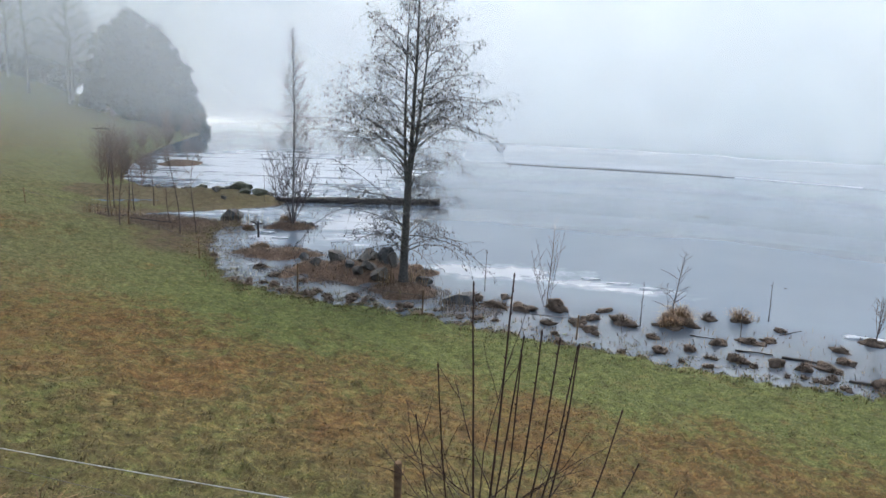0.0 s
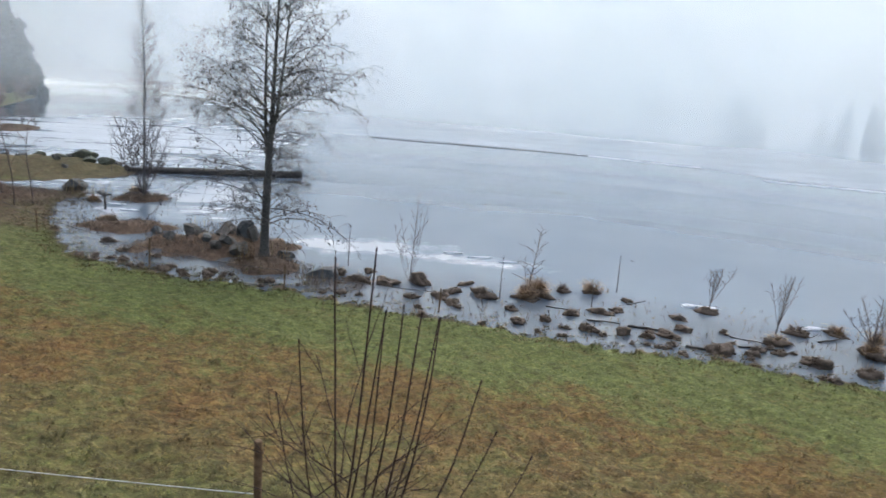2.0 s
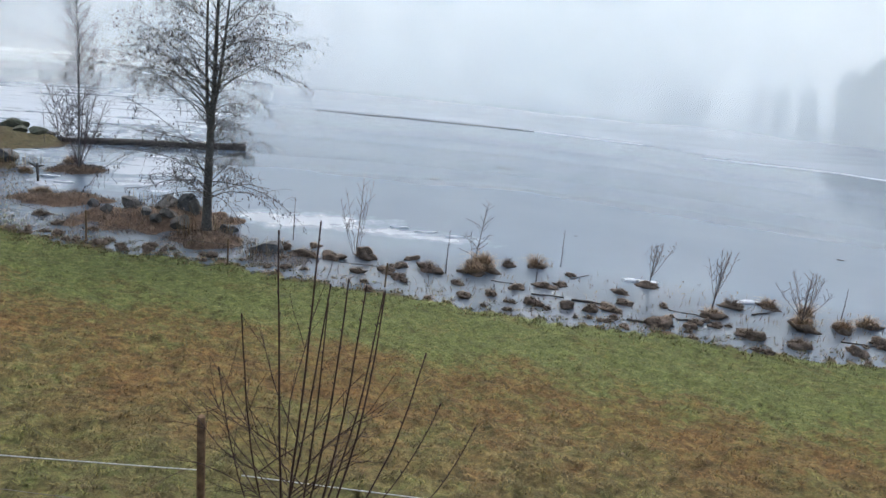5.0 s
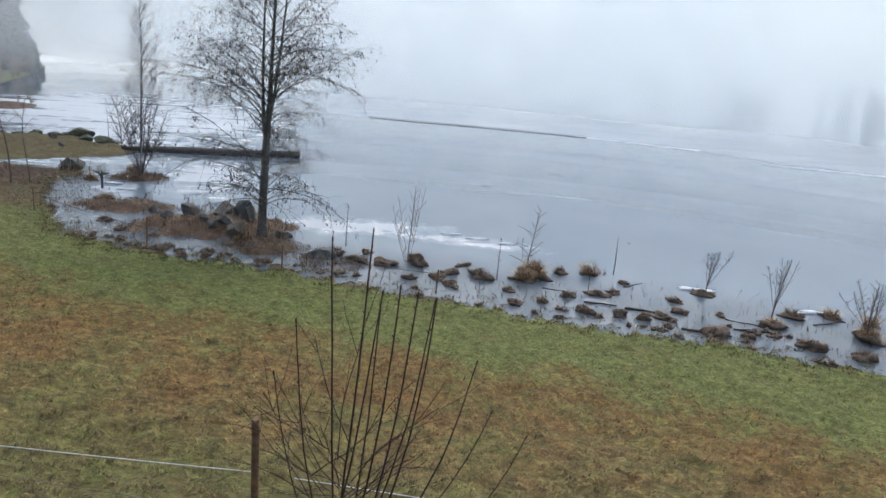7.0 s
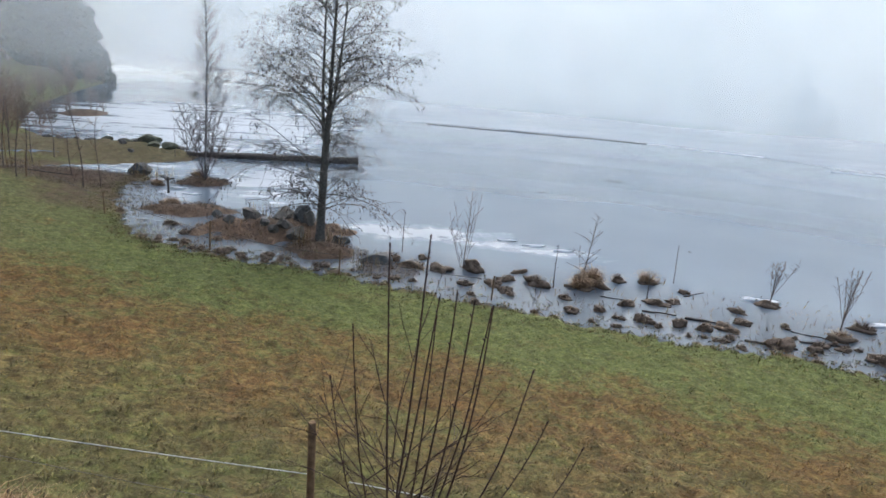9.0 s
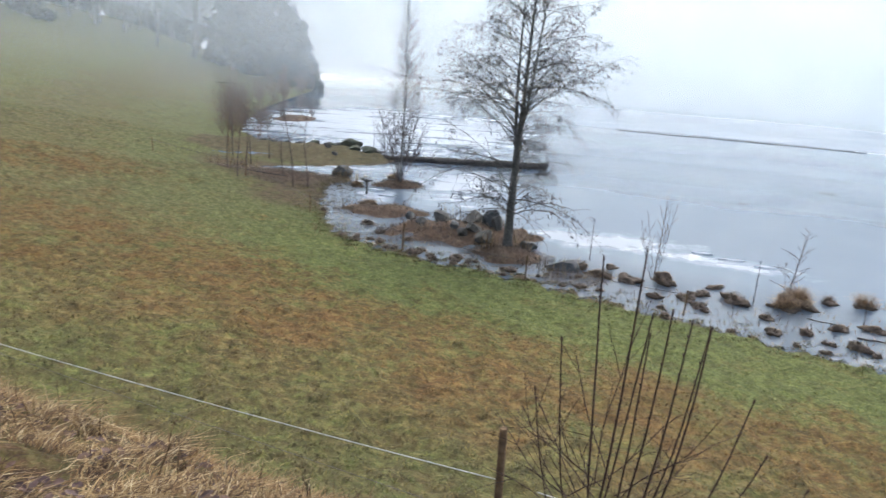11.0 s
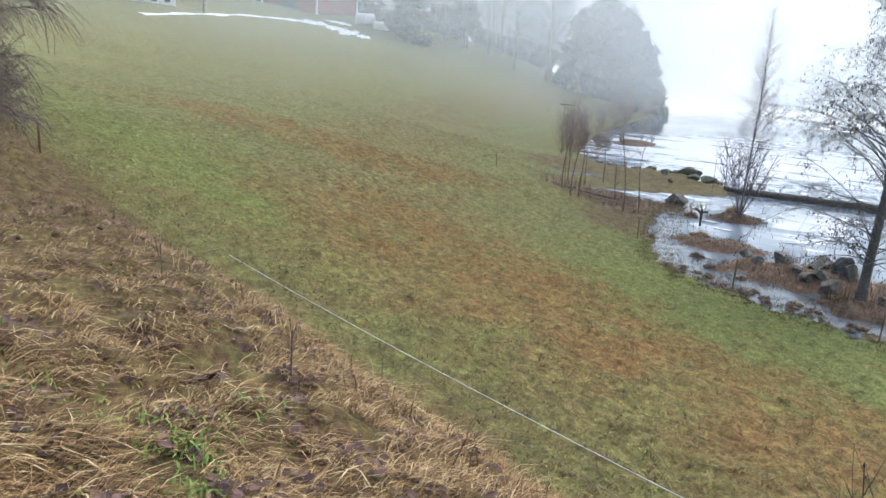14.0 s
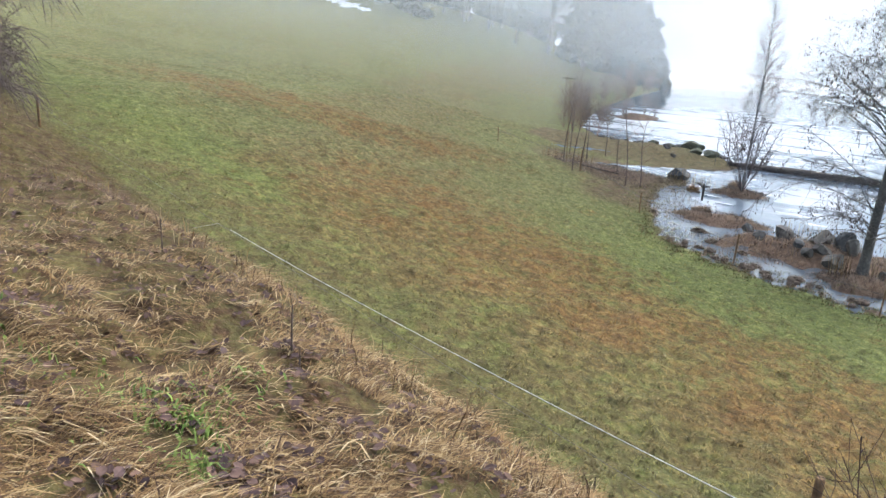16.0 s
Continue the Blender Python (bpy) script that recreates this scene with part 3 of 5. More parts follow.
def build_alder(x, y):
    """A tall many-branched alder: one bole that parts into three leaders, drooping boughs, twigs and last year's cones."""
    rng = np.random.RandomState(5)
    z0 = ground_z(x, y) - 0.1
    top = 10.9
    tree = empty("alder_tree", (x, y, z0), "tall leafless alder with dark trunk and cones on stony shore", "tree")
    bole, boughs, twigs, cones = Tubes(), Tubes(), Tubes(), []
    lead = np.array([(0, 0, 0), (0.0, 0, 0.5), (0.02, 0, 1.5), (0.06, 0, 2.6), (0.1, 0.02, 3.6), (0.17, 0.03, 4.6), (0.22, 0.03, 6.2), (0.3, 0.02, 8.0), (0.33, 0.0, 9.6), (0.36, 0, top)])
    bole.add(lead, [0.21, 0.155, 0.14, 0.13, 0.12, 0.078, 0.06, 0.042, 0.026, 0.009], 10)
    left = np.array([(0.09, 0, 3.3), (-0.02, 0.05, 4.1), (-0.06, 0.1, 5.4), (-0.05, 0.1, 7.0), (-0.02, 0.1, 8.6), (0.02, 0.1, 9.8)])
    bole.add(left, [0.085, 0.06, 0.048, 0.036, 0.022, 0.009], 8)
    right = np.array([(0.14, 0.0, 3.9), (0.33, -0.1, 5.0), (0.5, -0.15, 6.4), (0.66, -0.15, 8.0), (0.72, -0.1, 9.4)])
    bole.add(right, [0.065, 0.05, 0.04, 0.025, 0.009], 8)
    shape = [(0.08, 1.8), (0.18, 2.9), (0.25, 3.2), (0.35, 3.5), (0.5, 3.2), (0.62, 2.7), (0.76, 1.85), (0.88, 1.1), (1.0, 0.3)]
    stems = [(lead, 116, 1.15, 10.7), (left, 27, 4.0, 9.7), (right, 30, 4.6, 9.3)]
    for line, count, lo, hi in stems:
        for i in range(count):
            h = lo + (hi - lo) * ((i + rng.uniform(0, 1)) / count) ** 1.5
            p = np.array([np.interp(h, line[:, 2], line[:, k]) for k in range(3)])
            a = i * 2.4 + rng.normal(0, 0.6)
            k = h / top
            reach = crown_radius(shape, k) * rng.uniform(0.42, 1.1)
            rise = 0.5 + 0.7 * k + rng.normal(0, 0.18)
            pts = bend(p, (math.cos(a), math.sin(a), rise), reach * 1.2, 0.85 - 0.25 * k + rng.normal(0, 0.25), 9, rng, 0.26)
            r0 = 0.005 + 0.0056 * reach
            boughs.add(pts, np.linspace(r0, 0.0032, 10), 5)
            n2 = int(4 + reach * 4.6)
            for j in range(n2):
                q = 0.28 + 0.72 * (j + rng.uniform(0, 1)) / n2
                s = q * 9
                b = pts[int(s)] + (pts[min(int(s) + 1, 9)] - pts[int(s)]) * (s - int(s))
                t = pts[min(int(s) + 1, 9)] - pts[max(int(s) - 1, 0)]
                t /= np.linalg.norm(t)
                sidev = np.cross(t, (0, 0, 1)) * (1 if j % 2 else -1)
                ln = reach * (0.34 - 0.18 * q) * rng.uniform(0.5, 1.4) + 0.10
                sub = bend(b, t * 0.7 + sidev * rng.uniform(0.3, 1.0) + np.array([0, 0, rng.normal(0.25, 0.45)]), ln, 0.8, 4, rng, 0.4)
                twigs.add(sub, np.linspace(0.0052, 0.0038, 5), 3)
                for c in range(2 + j % 2):
                    e = sub[rng.randint(1, 5)]
                    w = sub[-1] - sub[0]
                    w = w / (np.linalg.norm(w) + 1e-6) + rng.normal(0, 0.8, 3)
                    tw = bend(e, w, rng.uniform(0.10, 0.28), 1.0, 2, rng, 0.4)
                    twigs.add(tw, (0.0042, 0.0038, 0.0034), 3)
                    if rng.uniform() < 0.62:
                        cones.append(tw[-1] + rng.normal(0, 0.01, 3))
                        if rng.uniform() < 0.5:
                            cones.append(tw[1] + rng.normal(0, 0.03, 3))
    piece("trunk", bole.mesh("trunk", BARK), tree)
    piece("crown", boughs.mesh("crown", BARK), tree)
    piece("twigwork", twigs.mesh("twigwork", TWIG), tree, "fine dark twigs", "stuff")
    piece("cone_scatter", flakes("cone_scatter", cones, 0.0145, CONE, rng, 2.2), tree, "small black cones", "stuff")


def build_bare_tree(name, label, x, y, tall, shape, boughs, seed, stem_r, bark, twig, category="tree", rise=0.9, lean=(0, 0), low=0.15,
                    side=5, fine=1.0, stems=(), fork=0.0, group="", droop=0.25, twig_r=0.004, sway=0.01, sprays=0.3):
    """A slim leafless tree. stems: extra thin stems from the foot as (direction degrees, length, spread)."""
    rng = np.random.RandomState(seed)
    z0 = max(ground_z(x, y), -0.15) - 0.06
    tree = empty(name, (x, y, z0), label, category, group)
    bole, twigs = Tubes(), Tubes()
    lines = []
    hs = np.linspace(0, 1, 9)
    main = np.stack([lean[0] * hs ** 1.3 + sway * tall * np.sin(hs * 5 + seed) * hs, lean[1] * hs ** 1.3, hs * tall], 1)
    bole.add(main, stem_r * (1 - hs) ** 0.8 + 0.004, 7)
    lines.append((main, tall, boughs))
    for deg, ln, spread in stems:
        a = radians(deg)
        start = np.array([np.interp(fork, main[:, 2], main[:, c]) for c in range(3)]) + (0.012 * math.cos(a), 0.012 * math.sin(a), 0)
        pts = bend(start, (spread * math.cos(a), spread * math.sin(a), 1), ln, -0.25, 8, rng, 0.12)
        twigs.add(pts, np.linspace(stem_r * 0.4, 0.0035, 9), 5)
        lines.append((pts, ln, int(boughs * sprays * ln / tall) + 5))
    for line, ln0, count in lines:
        for i in range(count):
            k = low + (0.98 - low) * (i + rng.uniform(0, 1)) / count
            s = k * 8
            p = line[int(s)] + (line[min(int(s) + 1, 8)] - line[int(s)]) * (s - int(s))
            reach = crown_radius(shape, k) * rng.uniform(0.55, 1.1) * (1 if ln0 == tall else 0.7)
            a = i * 2.4 + rng.normal(0, 0.5)
            pts = bend(p, (math.cos(a), math.sin(a), rise + rng.normal(0, 0.2)), reach * 1.25, droop + rng.normal(0, 0.12), 4, rng, 0.16)
            twigs.add(pts, np.linspace(twig_r * 1.6 + 0.004 * reach, twig_r * 0.8, 5), 4)
            for j in range(int(side * (0.5 + reach))):
                q = rng.uniform(0.2, 1.0) * 4
                b = pts[int(min(q, 3.99))] + (pts[min(int(q) + 1, 4)] - pts[int(min(q, 3.99))]) * (q - int(min(q, 3.99)))
                w = (pts[-1] - pts[0]) / (np.linalg.norm(pts[-1] - pts[0]) + 1e-6) + rng.normal(0, 0.45, 3) + np.array([0, 0, 0.15])
                twigs.add(bend(b, w, reach * rng.uniform(0.2, 0.5) * fine, droop * 2, 3, rng, 0.25), np.linspace(twig_r, twig_r * 0.6, 4), 3)
    piece("trunk", bole.mesh("trunk", bark), tree)
    piece("crown", twigs.mesh("crown", twig), tree, kind="stuff")
    return tree


ALDER_AT = (-1.38, 25.5)
build_alder(*ALDER_AT)

SLIM = [(0.1, 0.8), (0.3, 1.15), (0.5, 1.1), (0.7, 0.85), (0.85, 0.55), (1, 0.15)]
build_bare_tree("birch_tree", "slender leafless birch rising from a willow clump in the shallows", -7.45, 36.2, 9.4, SLIM, 150, 12, 0.05, BIRCH, BIRCH_TWIG,
                rise=1.5, lean=(0.14, 0), low=0.2, side=7, droop=0.3, twig_r=0.0044, fine=1.3, sprays=0.13,
                stems=((5, 6.6, 0.1), (185, 5.4, 0.14), (20, 4.6, 0.36), (165, 4.4, 0.4), (200, 3.9, 0.5), (60, 4.2, 0.3), (300, 3.6, 0.45), (340, 3.6, 0.55), (110, 3.4, 0.3), (0, 3.3, 0.5), (180, 3.7, 0.32), (40, 2.9, 0.62), (220, 2.8, 0.62), (140, 3.0, 0.5), (270, 3.2, 0.3), (10, 4.8, 0.22), (170, 4.6, 0.24)))

# saplings on the brown shore to the left of the pool
POLE = [(0.2, 0.45), (0.5, 0.8), (0.75, 0.65), (1, 0.15)]
for i, (sx, sy, tall, br) in enumerate(((-14.47, 32.7, 4.0, 26), (-14.2, 33.0, 3.6, 24), (-17.6, 39.2, 4.6, 26), (-11.9, 33.0, 5.7, 30), (-11.35, 33.5, 3.8, 20), (-12.97, 34.7, 2.2, 12), (-15.5, 33.9, 4.2, 26),
                                        (-16.4, 38.9, 3.8, 24), (-15.9, 40.3, 3.4, 20), (-10.2, 44.5, 3.0, 9), (-19.5, 43.5, 4.2, 26))):
    build_bare_tree("sapling", "thin leafless sapling with reddish brown twigs on the shore", sx, sy, tall, POLE, int(br * 0.6), 30 + i, 0.026, SAPLING, THICKET_TWIG,
                    category="sapling", rise=1.2, lean=(random.uniform(-0.7, 0.35), 0), low=0.28, side=6, group="saplings by the pool", twig_r=0.004, sway=0.05)

# brown thicket along the far shore
THICKET = [(0.1, 0.8), (0.5, 1.1), (1, 0.4)]
rng = np.random.RandomState(17)
for i in range(24):
    k = rng.uniform(26.6, 33)
    e = LAND_EDGE[int(k)] + (LAND_EDGE[int(k) + 1] - LAND_EDGE[int(k)]) * (k - int(k))
    sx, sy, tall = e[0] - rng.uniform(0.2, 2.6), e[1] + rng.normal(0, 1.0), rng.uniform(2.2, 4.2)
    build_bare_tree("thicket_bush", "leafless brown willow bush on the far shore", sx, sy, tall, THICKET, 18, 60 + i, 0.016, THICKET_TWIG, THICKET_TWIG, category="bush", rise=1.2, low=0.05, side=4,
                    stems=tuple((40 * k, tall * (0.75 + 0.05 * (k % 4)), 0.25 + 0.1 * (k % 3)) for k in range(6)), group="bushes on the far shore", twig_r=0.0048)
rng = np.random.RandomState(19)
for i in range(16):
    sx, sy, tall = -23.6 + rng.normal(0, 1.1), 58.5 + rng.normal(0, 3.2), rng.uniform(1.0, 2.4)
    build_bare_tree("thicket_bush", "low leafless brown willow scrub on a muddy bar", sx, sy, tall, [(0.1, 0.5), (0.5, 0.8), (1, 0.3)], 16, 110 + i, 0.014, THICKET_TWIG, SAPLING, category="bush", rise=1.1, low=0.05, side=4,
                    stems=tuple((60 * k, tall * (0.7 + 0.06 * (k % 4)), 0.3 + 0.12 * (k % 3)) for k in range(5)), group="scrub on the muddy bar", twig_r=0.005)

rng = np.random.RandomState(23)
for i in range(13):
    sy, tall = 61 + 34 * (i + rng.uniform(0, 1)) / 13, rng.uniform(1.8, 3.4)
    sx = float(np.interp(sy, (58, 70, 82, 95), (-25, -28, -30, -31.5))) - rng.uniform(0.2, 2.4)
    build_bare_tree("thicket_bush", "leafless brown scrub on the shore below the wood", sx, sy, tall, THICKET, 16, 150 + i, 0.02, THICKET_TWIG, THICKET_TWIG, category="bush", rise=1.2, low=0.05, side=3,
                    stems=tuple((60 * k, tall * (0.75 + 0.05 * (k % 4)), 0.3 + 0.12 * (k % 3)) for k in range(5)), group="scrub below the wood", twig_r=0.009)

# willows standing in the flooded margin
FAN = [(0.1, 0.25), (0.5, 0.55), (1, 0.2)]
MARGIN = "shrubs in the flooded margin"
build_bare_tree("willow_shrub", "thin many-stemmed leafless shrub in shallow water", 3.45, 23.7, 3.1, FAN, 14, 81, 0.014, SAPLING, SAPLING, category="shrub", rise=2.2, lean=(0.15, 0), low=0.25, side=4,
                stems=((0, 3.0, 0.28), (180, 2.2, 0.25), (20, 2.7, 0.16), (200, 2.5, 0.12), (150, 1.7, 0.4)), group=MARGIN, fine=0.8, twig_r=0.0042)
build_bare_tree("willow_shrub", "slender leaning leafless alder sapling in shallow water", 7.35, 23.0, 2.35, [(0.2, 0.5), (0.6, 0.6), (1, 0.15)], 20, 82, 0.016, TWIG, TWIG, category="shrub", rise=0.9, lean=(0.32, 0), low=0.25, side=5,
                stems=((170, 1.3, 0.3),), group=MARGIN, fine=0.7, twig_r=0.004)
def fan(seed, count, length, wide):
    """Stems of a bushy crown: bearing, length and spread of each."""
    r = random.Random(seed)
    return tuple((r.uniform(0, 360), length * r.uniform(0.7, 1.0), wide * r.uniform(0.1, 1.0)) for _ in range(count))


CROWN = [(0.3, 0.3), (0.7, 0.34), (1, 0.16)]
build_bare_tree("willow_shrub", "small forked leafless shrub on a tussock in the lake margin", 12.75, 20.9, 1.6, CROWN, 16, 83, 0.017, TWIG, SAPLING, category="shrub", rise=1.3, lean=(0.1, 0), low=0.45, side=4, fork=0.5,
                stems=fan(1, 5, 1.2, 0.8) + ((5, 1.35, 0.75),), group=MARGIN, fine=1.1, twig_r=0.0028)
build_bare_tree("willow_shrub", "upright leafless shrub with fanned stems at the water's edge", 13.5, 18.5, 2.1, CROWN, 18, 84, 0.019, SAPLING, SAPLING, category="shrub", rise=1.6, lean=(0.3, 0), low=0.4, side=4, fork=0.6,
                stems=fan(2, 7, 1.6, 0.6), group=MARGIN, fine=1.1, twig_r=0.0028)
build_bare_tree("willow_shrub", "dense rounded leafless shrub growing from a dead-grass tussock", 15.65, 17.2, 1.9, CROWN, 18, 85, 0.017, SAPLING, SAPLING, category="shrub", rise=1.5, low=0.35, side=5, fork=0.45,
                stems=fan(3, 11, 1.5, 0.95), group=MARGIN, fine=1.1, twig_r=0.0028)
for i, (sx, sy, tall) in enumerate(((10.45, 22.9, 1.5), (16.9, 18.4, 1.5), (6.1, 21.9, 1.6), (1.5, 25.4, 1.7), (17.7, 17.9, 1.2), (-10.5, 43.0, 2.2), (8.9, 21.2, 0.9), (19.5, 16.5, 1.4))):
    build_bare_tree("dead_sapling", "single thin dead sapling standing in the shallows", sx, sy, tall, [(0.3, 0.12), (1, 0.08)], 5, 95 + i, 0.014, TWIG, TWIG, category="sapling", rise=1.5, low=0.4, side=1, group="dead saplings in the shallows")


def build_shoot_bush(x, y):
    """The young bush below the viewer: straight dark whips and finer side shoots fanning from one foot."""
    rng = np.random.RandomState(9)
    z0 = ground_z(x, y)
    bush = empty("young_bush", (x, y, z0), "leafless young bush with straight dark red-brown shoots", "bush")
    # each whip: tip offset to the side, towards the lake, and height of the tip
    for i, (tx, ty, tz, r) in enumerate(WHIPS):
        tz = tz + 4.42 - z0
        tb = Tubes()
        foot = np.array([rng.normal(0, 0.05), rng.normal(0, 0.05), 0.0])
        tip = np.array([tx, ty, tz])
        hs = np.linspace(0, 1, 12)
        bow = np.array([0.16 * tx, 0, 0])
        pts = foot + (tip - foot) * hs[:, None] + np.sin(hs * math.pi)[:, None] * bow + rng.normal(0, 0.004, (12, 3)).cumsum(0) * 0.6 * (1 - hs[:, None] * 0.5)
        tb.add(pts, 0.72 * r * (1 - 0.55 * hs) + 0.0006, 6)
        bud = np.linspace(0, 1, 5)
        tb.add(pts[-1] + np.outer(bud, (pts[-1] - pts[-2]) / np.linalg.norm(pts[-1] - pts[-2]) * 0.03), (0.0024, 0.0044, 0.0048, 0.0035, 0.0005), 6)
        for h in np.arange(0.25, 0.97, 0.055):
            s = h * 11
            b = pts[int(s)] + (pts[int(s) + 1] - pts[int(s)]) * (s - int(s))
            a = rng.uniform(0, 6.283)
            w = np.array([math.cos(a) * 0.012, math.sin(a) * 0.012, 0.016])
            tb.add(np.stack([b, b + w * 0.5, b + w]), (0.0032, 0.0036, 0.0008), 4)
        piece("shoot", tb.mesh("shoot", SHOOT), bush)
    fine = Tubes()
    for i in range(20):
        a = rng.uniform(0, 6.283)
        base = np.array([rng.normal(0, 0.08), rng.normal(0, 0.08), rng.uniform(0.1, 0.6) + 4.42 - z0])
        out = rng.uniform(0.5, 1.2)
        pts = bend(base, (math.cos(a) * out, math.sin(a) * out * 0.7, rng.uniform(0.4, 1.2)), rng.uniform(0.35, 0.85), 0.1, 6, rng, 0.22)
        fine.add(pts, np.linspace(0.003, 0.0012, 7), 4)
        for j in range(4):
            q = rng.randint(2, 6)
            fine.add(bend(pts[q], (pts[q] - pts[q - 1]) / np.linalg.norm(pts[q] - pts[q - 1]) + rng.normal(0, 0.45, 3), rng.uniform(0.12, 0.35), 0.0, 3, rng, 0.2), (0.0018, 0.0016, 0.0013, 0.0009), 3)
    piece("side_growth", fine.mesh("side_growth", SHOOT), bush, "fine reddish side shoots", "stuff")

# tip of every whip, from the foot: sideways, towards the lake, up; thickness at the foot
WHIPS = [(-0.09, 0.03, 1.676, 0.0085), (0.10, 0.05, 1.73, 0.0095), (-0.25, -0.06, 1.315, 0.006), (-0.34, 0.05, 1.01, 0.005), (0.16, 0.09, 1.405, 0.008), (0.13, -0.05, 1.37, 0.007),
         (0.24, 0.04, 1.455, 0.0085), (0.31, -0.05, 1.45, 0.008), (0.42, 0.07, 1.39, 0.0085), (0.39, 0.0, 1.40, 0.007), (0.62, 0.0, 1.09, 0.007), (0.76, 0.12, 0.76, 0.005), (0.9, -0.05, 0.7, 0.0045)]
build_shoot_bush(0.22, 3.3)


# ---- stones ----
def build_stone(x, y, size, seed, material=STONE, label="grey weathered shore boulder among dead grass", sink=0.3, turn=0.0):
    z = max(ground_z(x, y), -0.1)
    ob = new("boulder", lump("boulder", size, material, seed, 0.05, 0.8, 4, 14, False))
    ob.matrix_basis = pose(x, y, z + size[2] * (0.75 - sink), 9 * math.sin(seed * 1.7), 9 * math.cos(seed * 2.3), turn)
    tagged(ob, label, "boulder", "boulders on the shore")


for i, (x, y, sx, sy, sz) in enumerate(((-2.2, 28.2, 0.44, 0.4, 0.5), (-2.95, 28.5, 0.62, 0.4, 0.36), (-4.2, 28.3, 0.5, 0.4, 0.36), (-3.5, 27.3, 0.36, 0.28, 0.2), (-2.75, 26.9, 0.4, 0.3, 0.22),
                                        (-2.3, 26.3, 0.48, 0.36, 0.32), (-0.7, 26.3, 0.42, 0.4, 0.36), (-3.1, 26.6, 0.26, 0.24, 0.2), (-4.9, 27.9, 0.3, 0.28, 0.22), (-5.6, 29.4, 0.34, 0.3, 0.24), (-1.9, 27.7, 0.3, 0.3, 0.36))):
    build_stone(x, y, (sx, sy, sz), 3 + i, STONE if i % 3 else DARKSTONE, turn=i * 47)
build_stone(0.5, 24.0, (0.62, 0.45, 0.36), 21, DARKSTONE, "large flat wet boulder with a pale worn top", 0.35)
build_stone(-10.85, 37.4, (0.66, 0.55, 0.5), 29, DARKSTONE, "big dark angular boulder at the pool's edge", 0.25, 20)
build_stone(-6.75, 37.0, (0.2, 0.18, 0.16), 23, DARKSTONE, "small dark stone in the shallows", 0.3)
for i, (x, y, s) in enumerate(tuple((-19.5 + k * 0.62 + 0.3 * math.sin(k * 5), 48.2 - 0.23 * k + 0.4 * math.sin(k * 3.1), 0.2 + 0.12 * math.sin(k * 2.3) ** 2) for k in range(15)) + ((-12.3, 45.6, 0.45), (-11.4, 45.3, 0.4), (-10.6, 44.9, 0.35), (-13.6, 44.0, 0.35), (-10.0, 44.4, 0.3), (-12.8, 42.8, 0.28))):
    build_stone(x, y, (s, s * 0.8, s * 0.6), 40 + i, STONE, "low mossy stone on the grassy spit", 0.4, i * 70)


for i, (x, y, sx, sy, sz) in enumerate(((-12.6, 45.3, 0.85, 0.6, 0.38), (-11.2, 45.0, 0.7, 0.5, 0.32), (-13.9, 45.7, 0.7, 0.6, 0.34), (-15.2, 46.2, 0.6, 0.5, 0.35), (-12.0, 44.3, 0.55, 0.4, 0.3))):
    build_stone(x, y, (sx, sy, sz), 70 + i, MOSSSTONE, "rounded mossy boulder at the end of the spit", 0.3, i * 50)


# ---- tussocks and dead sedge in the flooded margin ----
def build_tussock(x, y, rx, ry, rz, seed, hair=0, tall=0.3, label="sodden brown sedge tussock standing in shallow water"):
    rng = np.random.RandomState(seed)
    ob = empty("tussock", (x, y, 0), label, "tussock", "tussocks in the flooded margin")
    me = lump("clod", (rx * 0.72, ry * 0.9, rz * 0.72), PEAT, seed, 0.6, 0.15)
    piece("clod", me, ob)
    n = int(hair * 1.5 + 50 + 300 * rx * ry * 4)
    a, q = rng.uniform(0, 6.283, n), rng.uniform(0, 1, n) ** 0.7
    roots = np.stack([np.cos(a) * q * rx * 0.6, np.sin(a) * q * ry * 0.75, rz * 0.68 * np.sqrt(np.maximum(0, 1 - q * q)) * 0.9 - 0.02], 1)
    h = rng.uniform(0.2, 1.0, n) ** 1.3 * (1.15 - 0.55 * q) * (tall if hair else 0.12)
    piece("sedge", blades("sedge", roots, h, 1.1 if hair else 1.5, 0.011, SEDGE if hair > 100 else LITTER, rng, heading=a + rng.normal(0, 0.7, n)), ob, "dead brown sedge", "stuff")
    ob.rotation_euler = (0, 0, rng.normal(-0.4, 0.5))


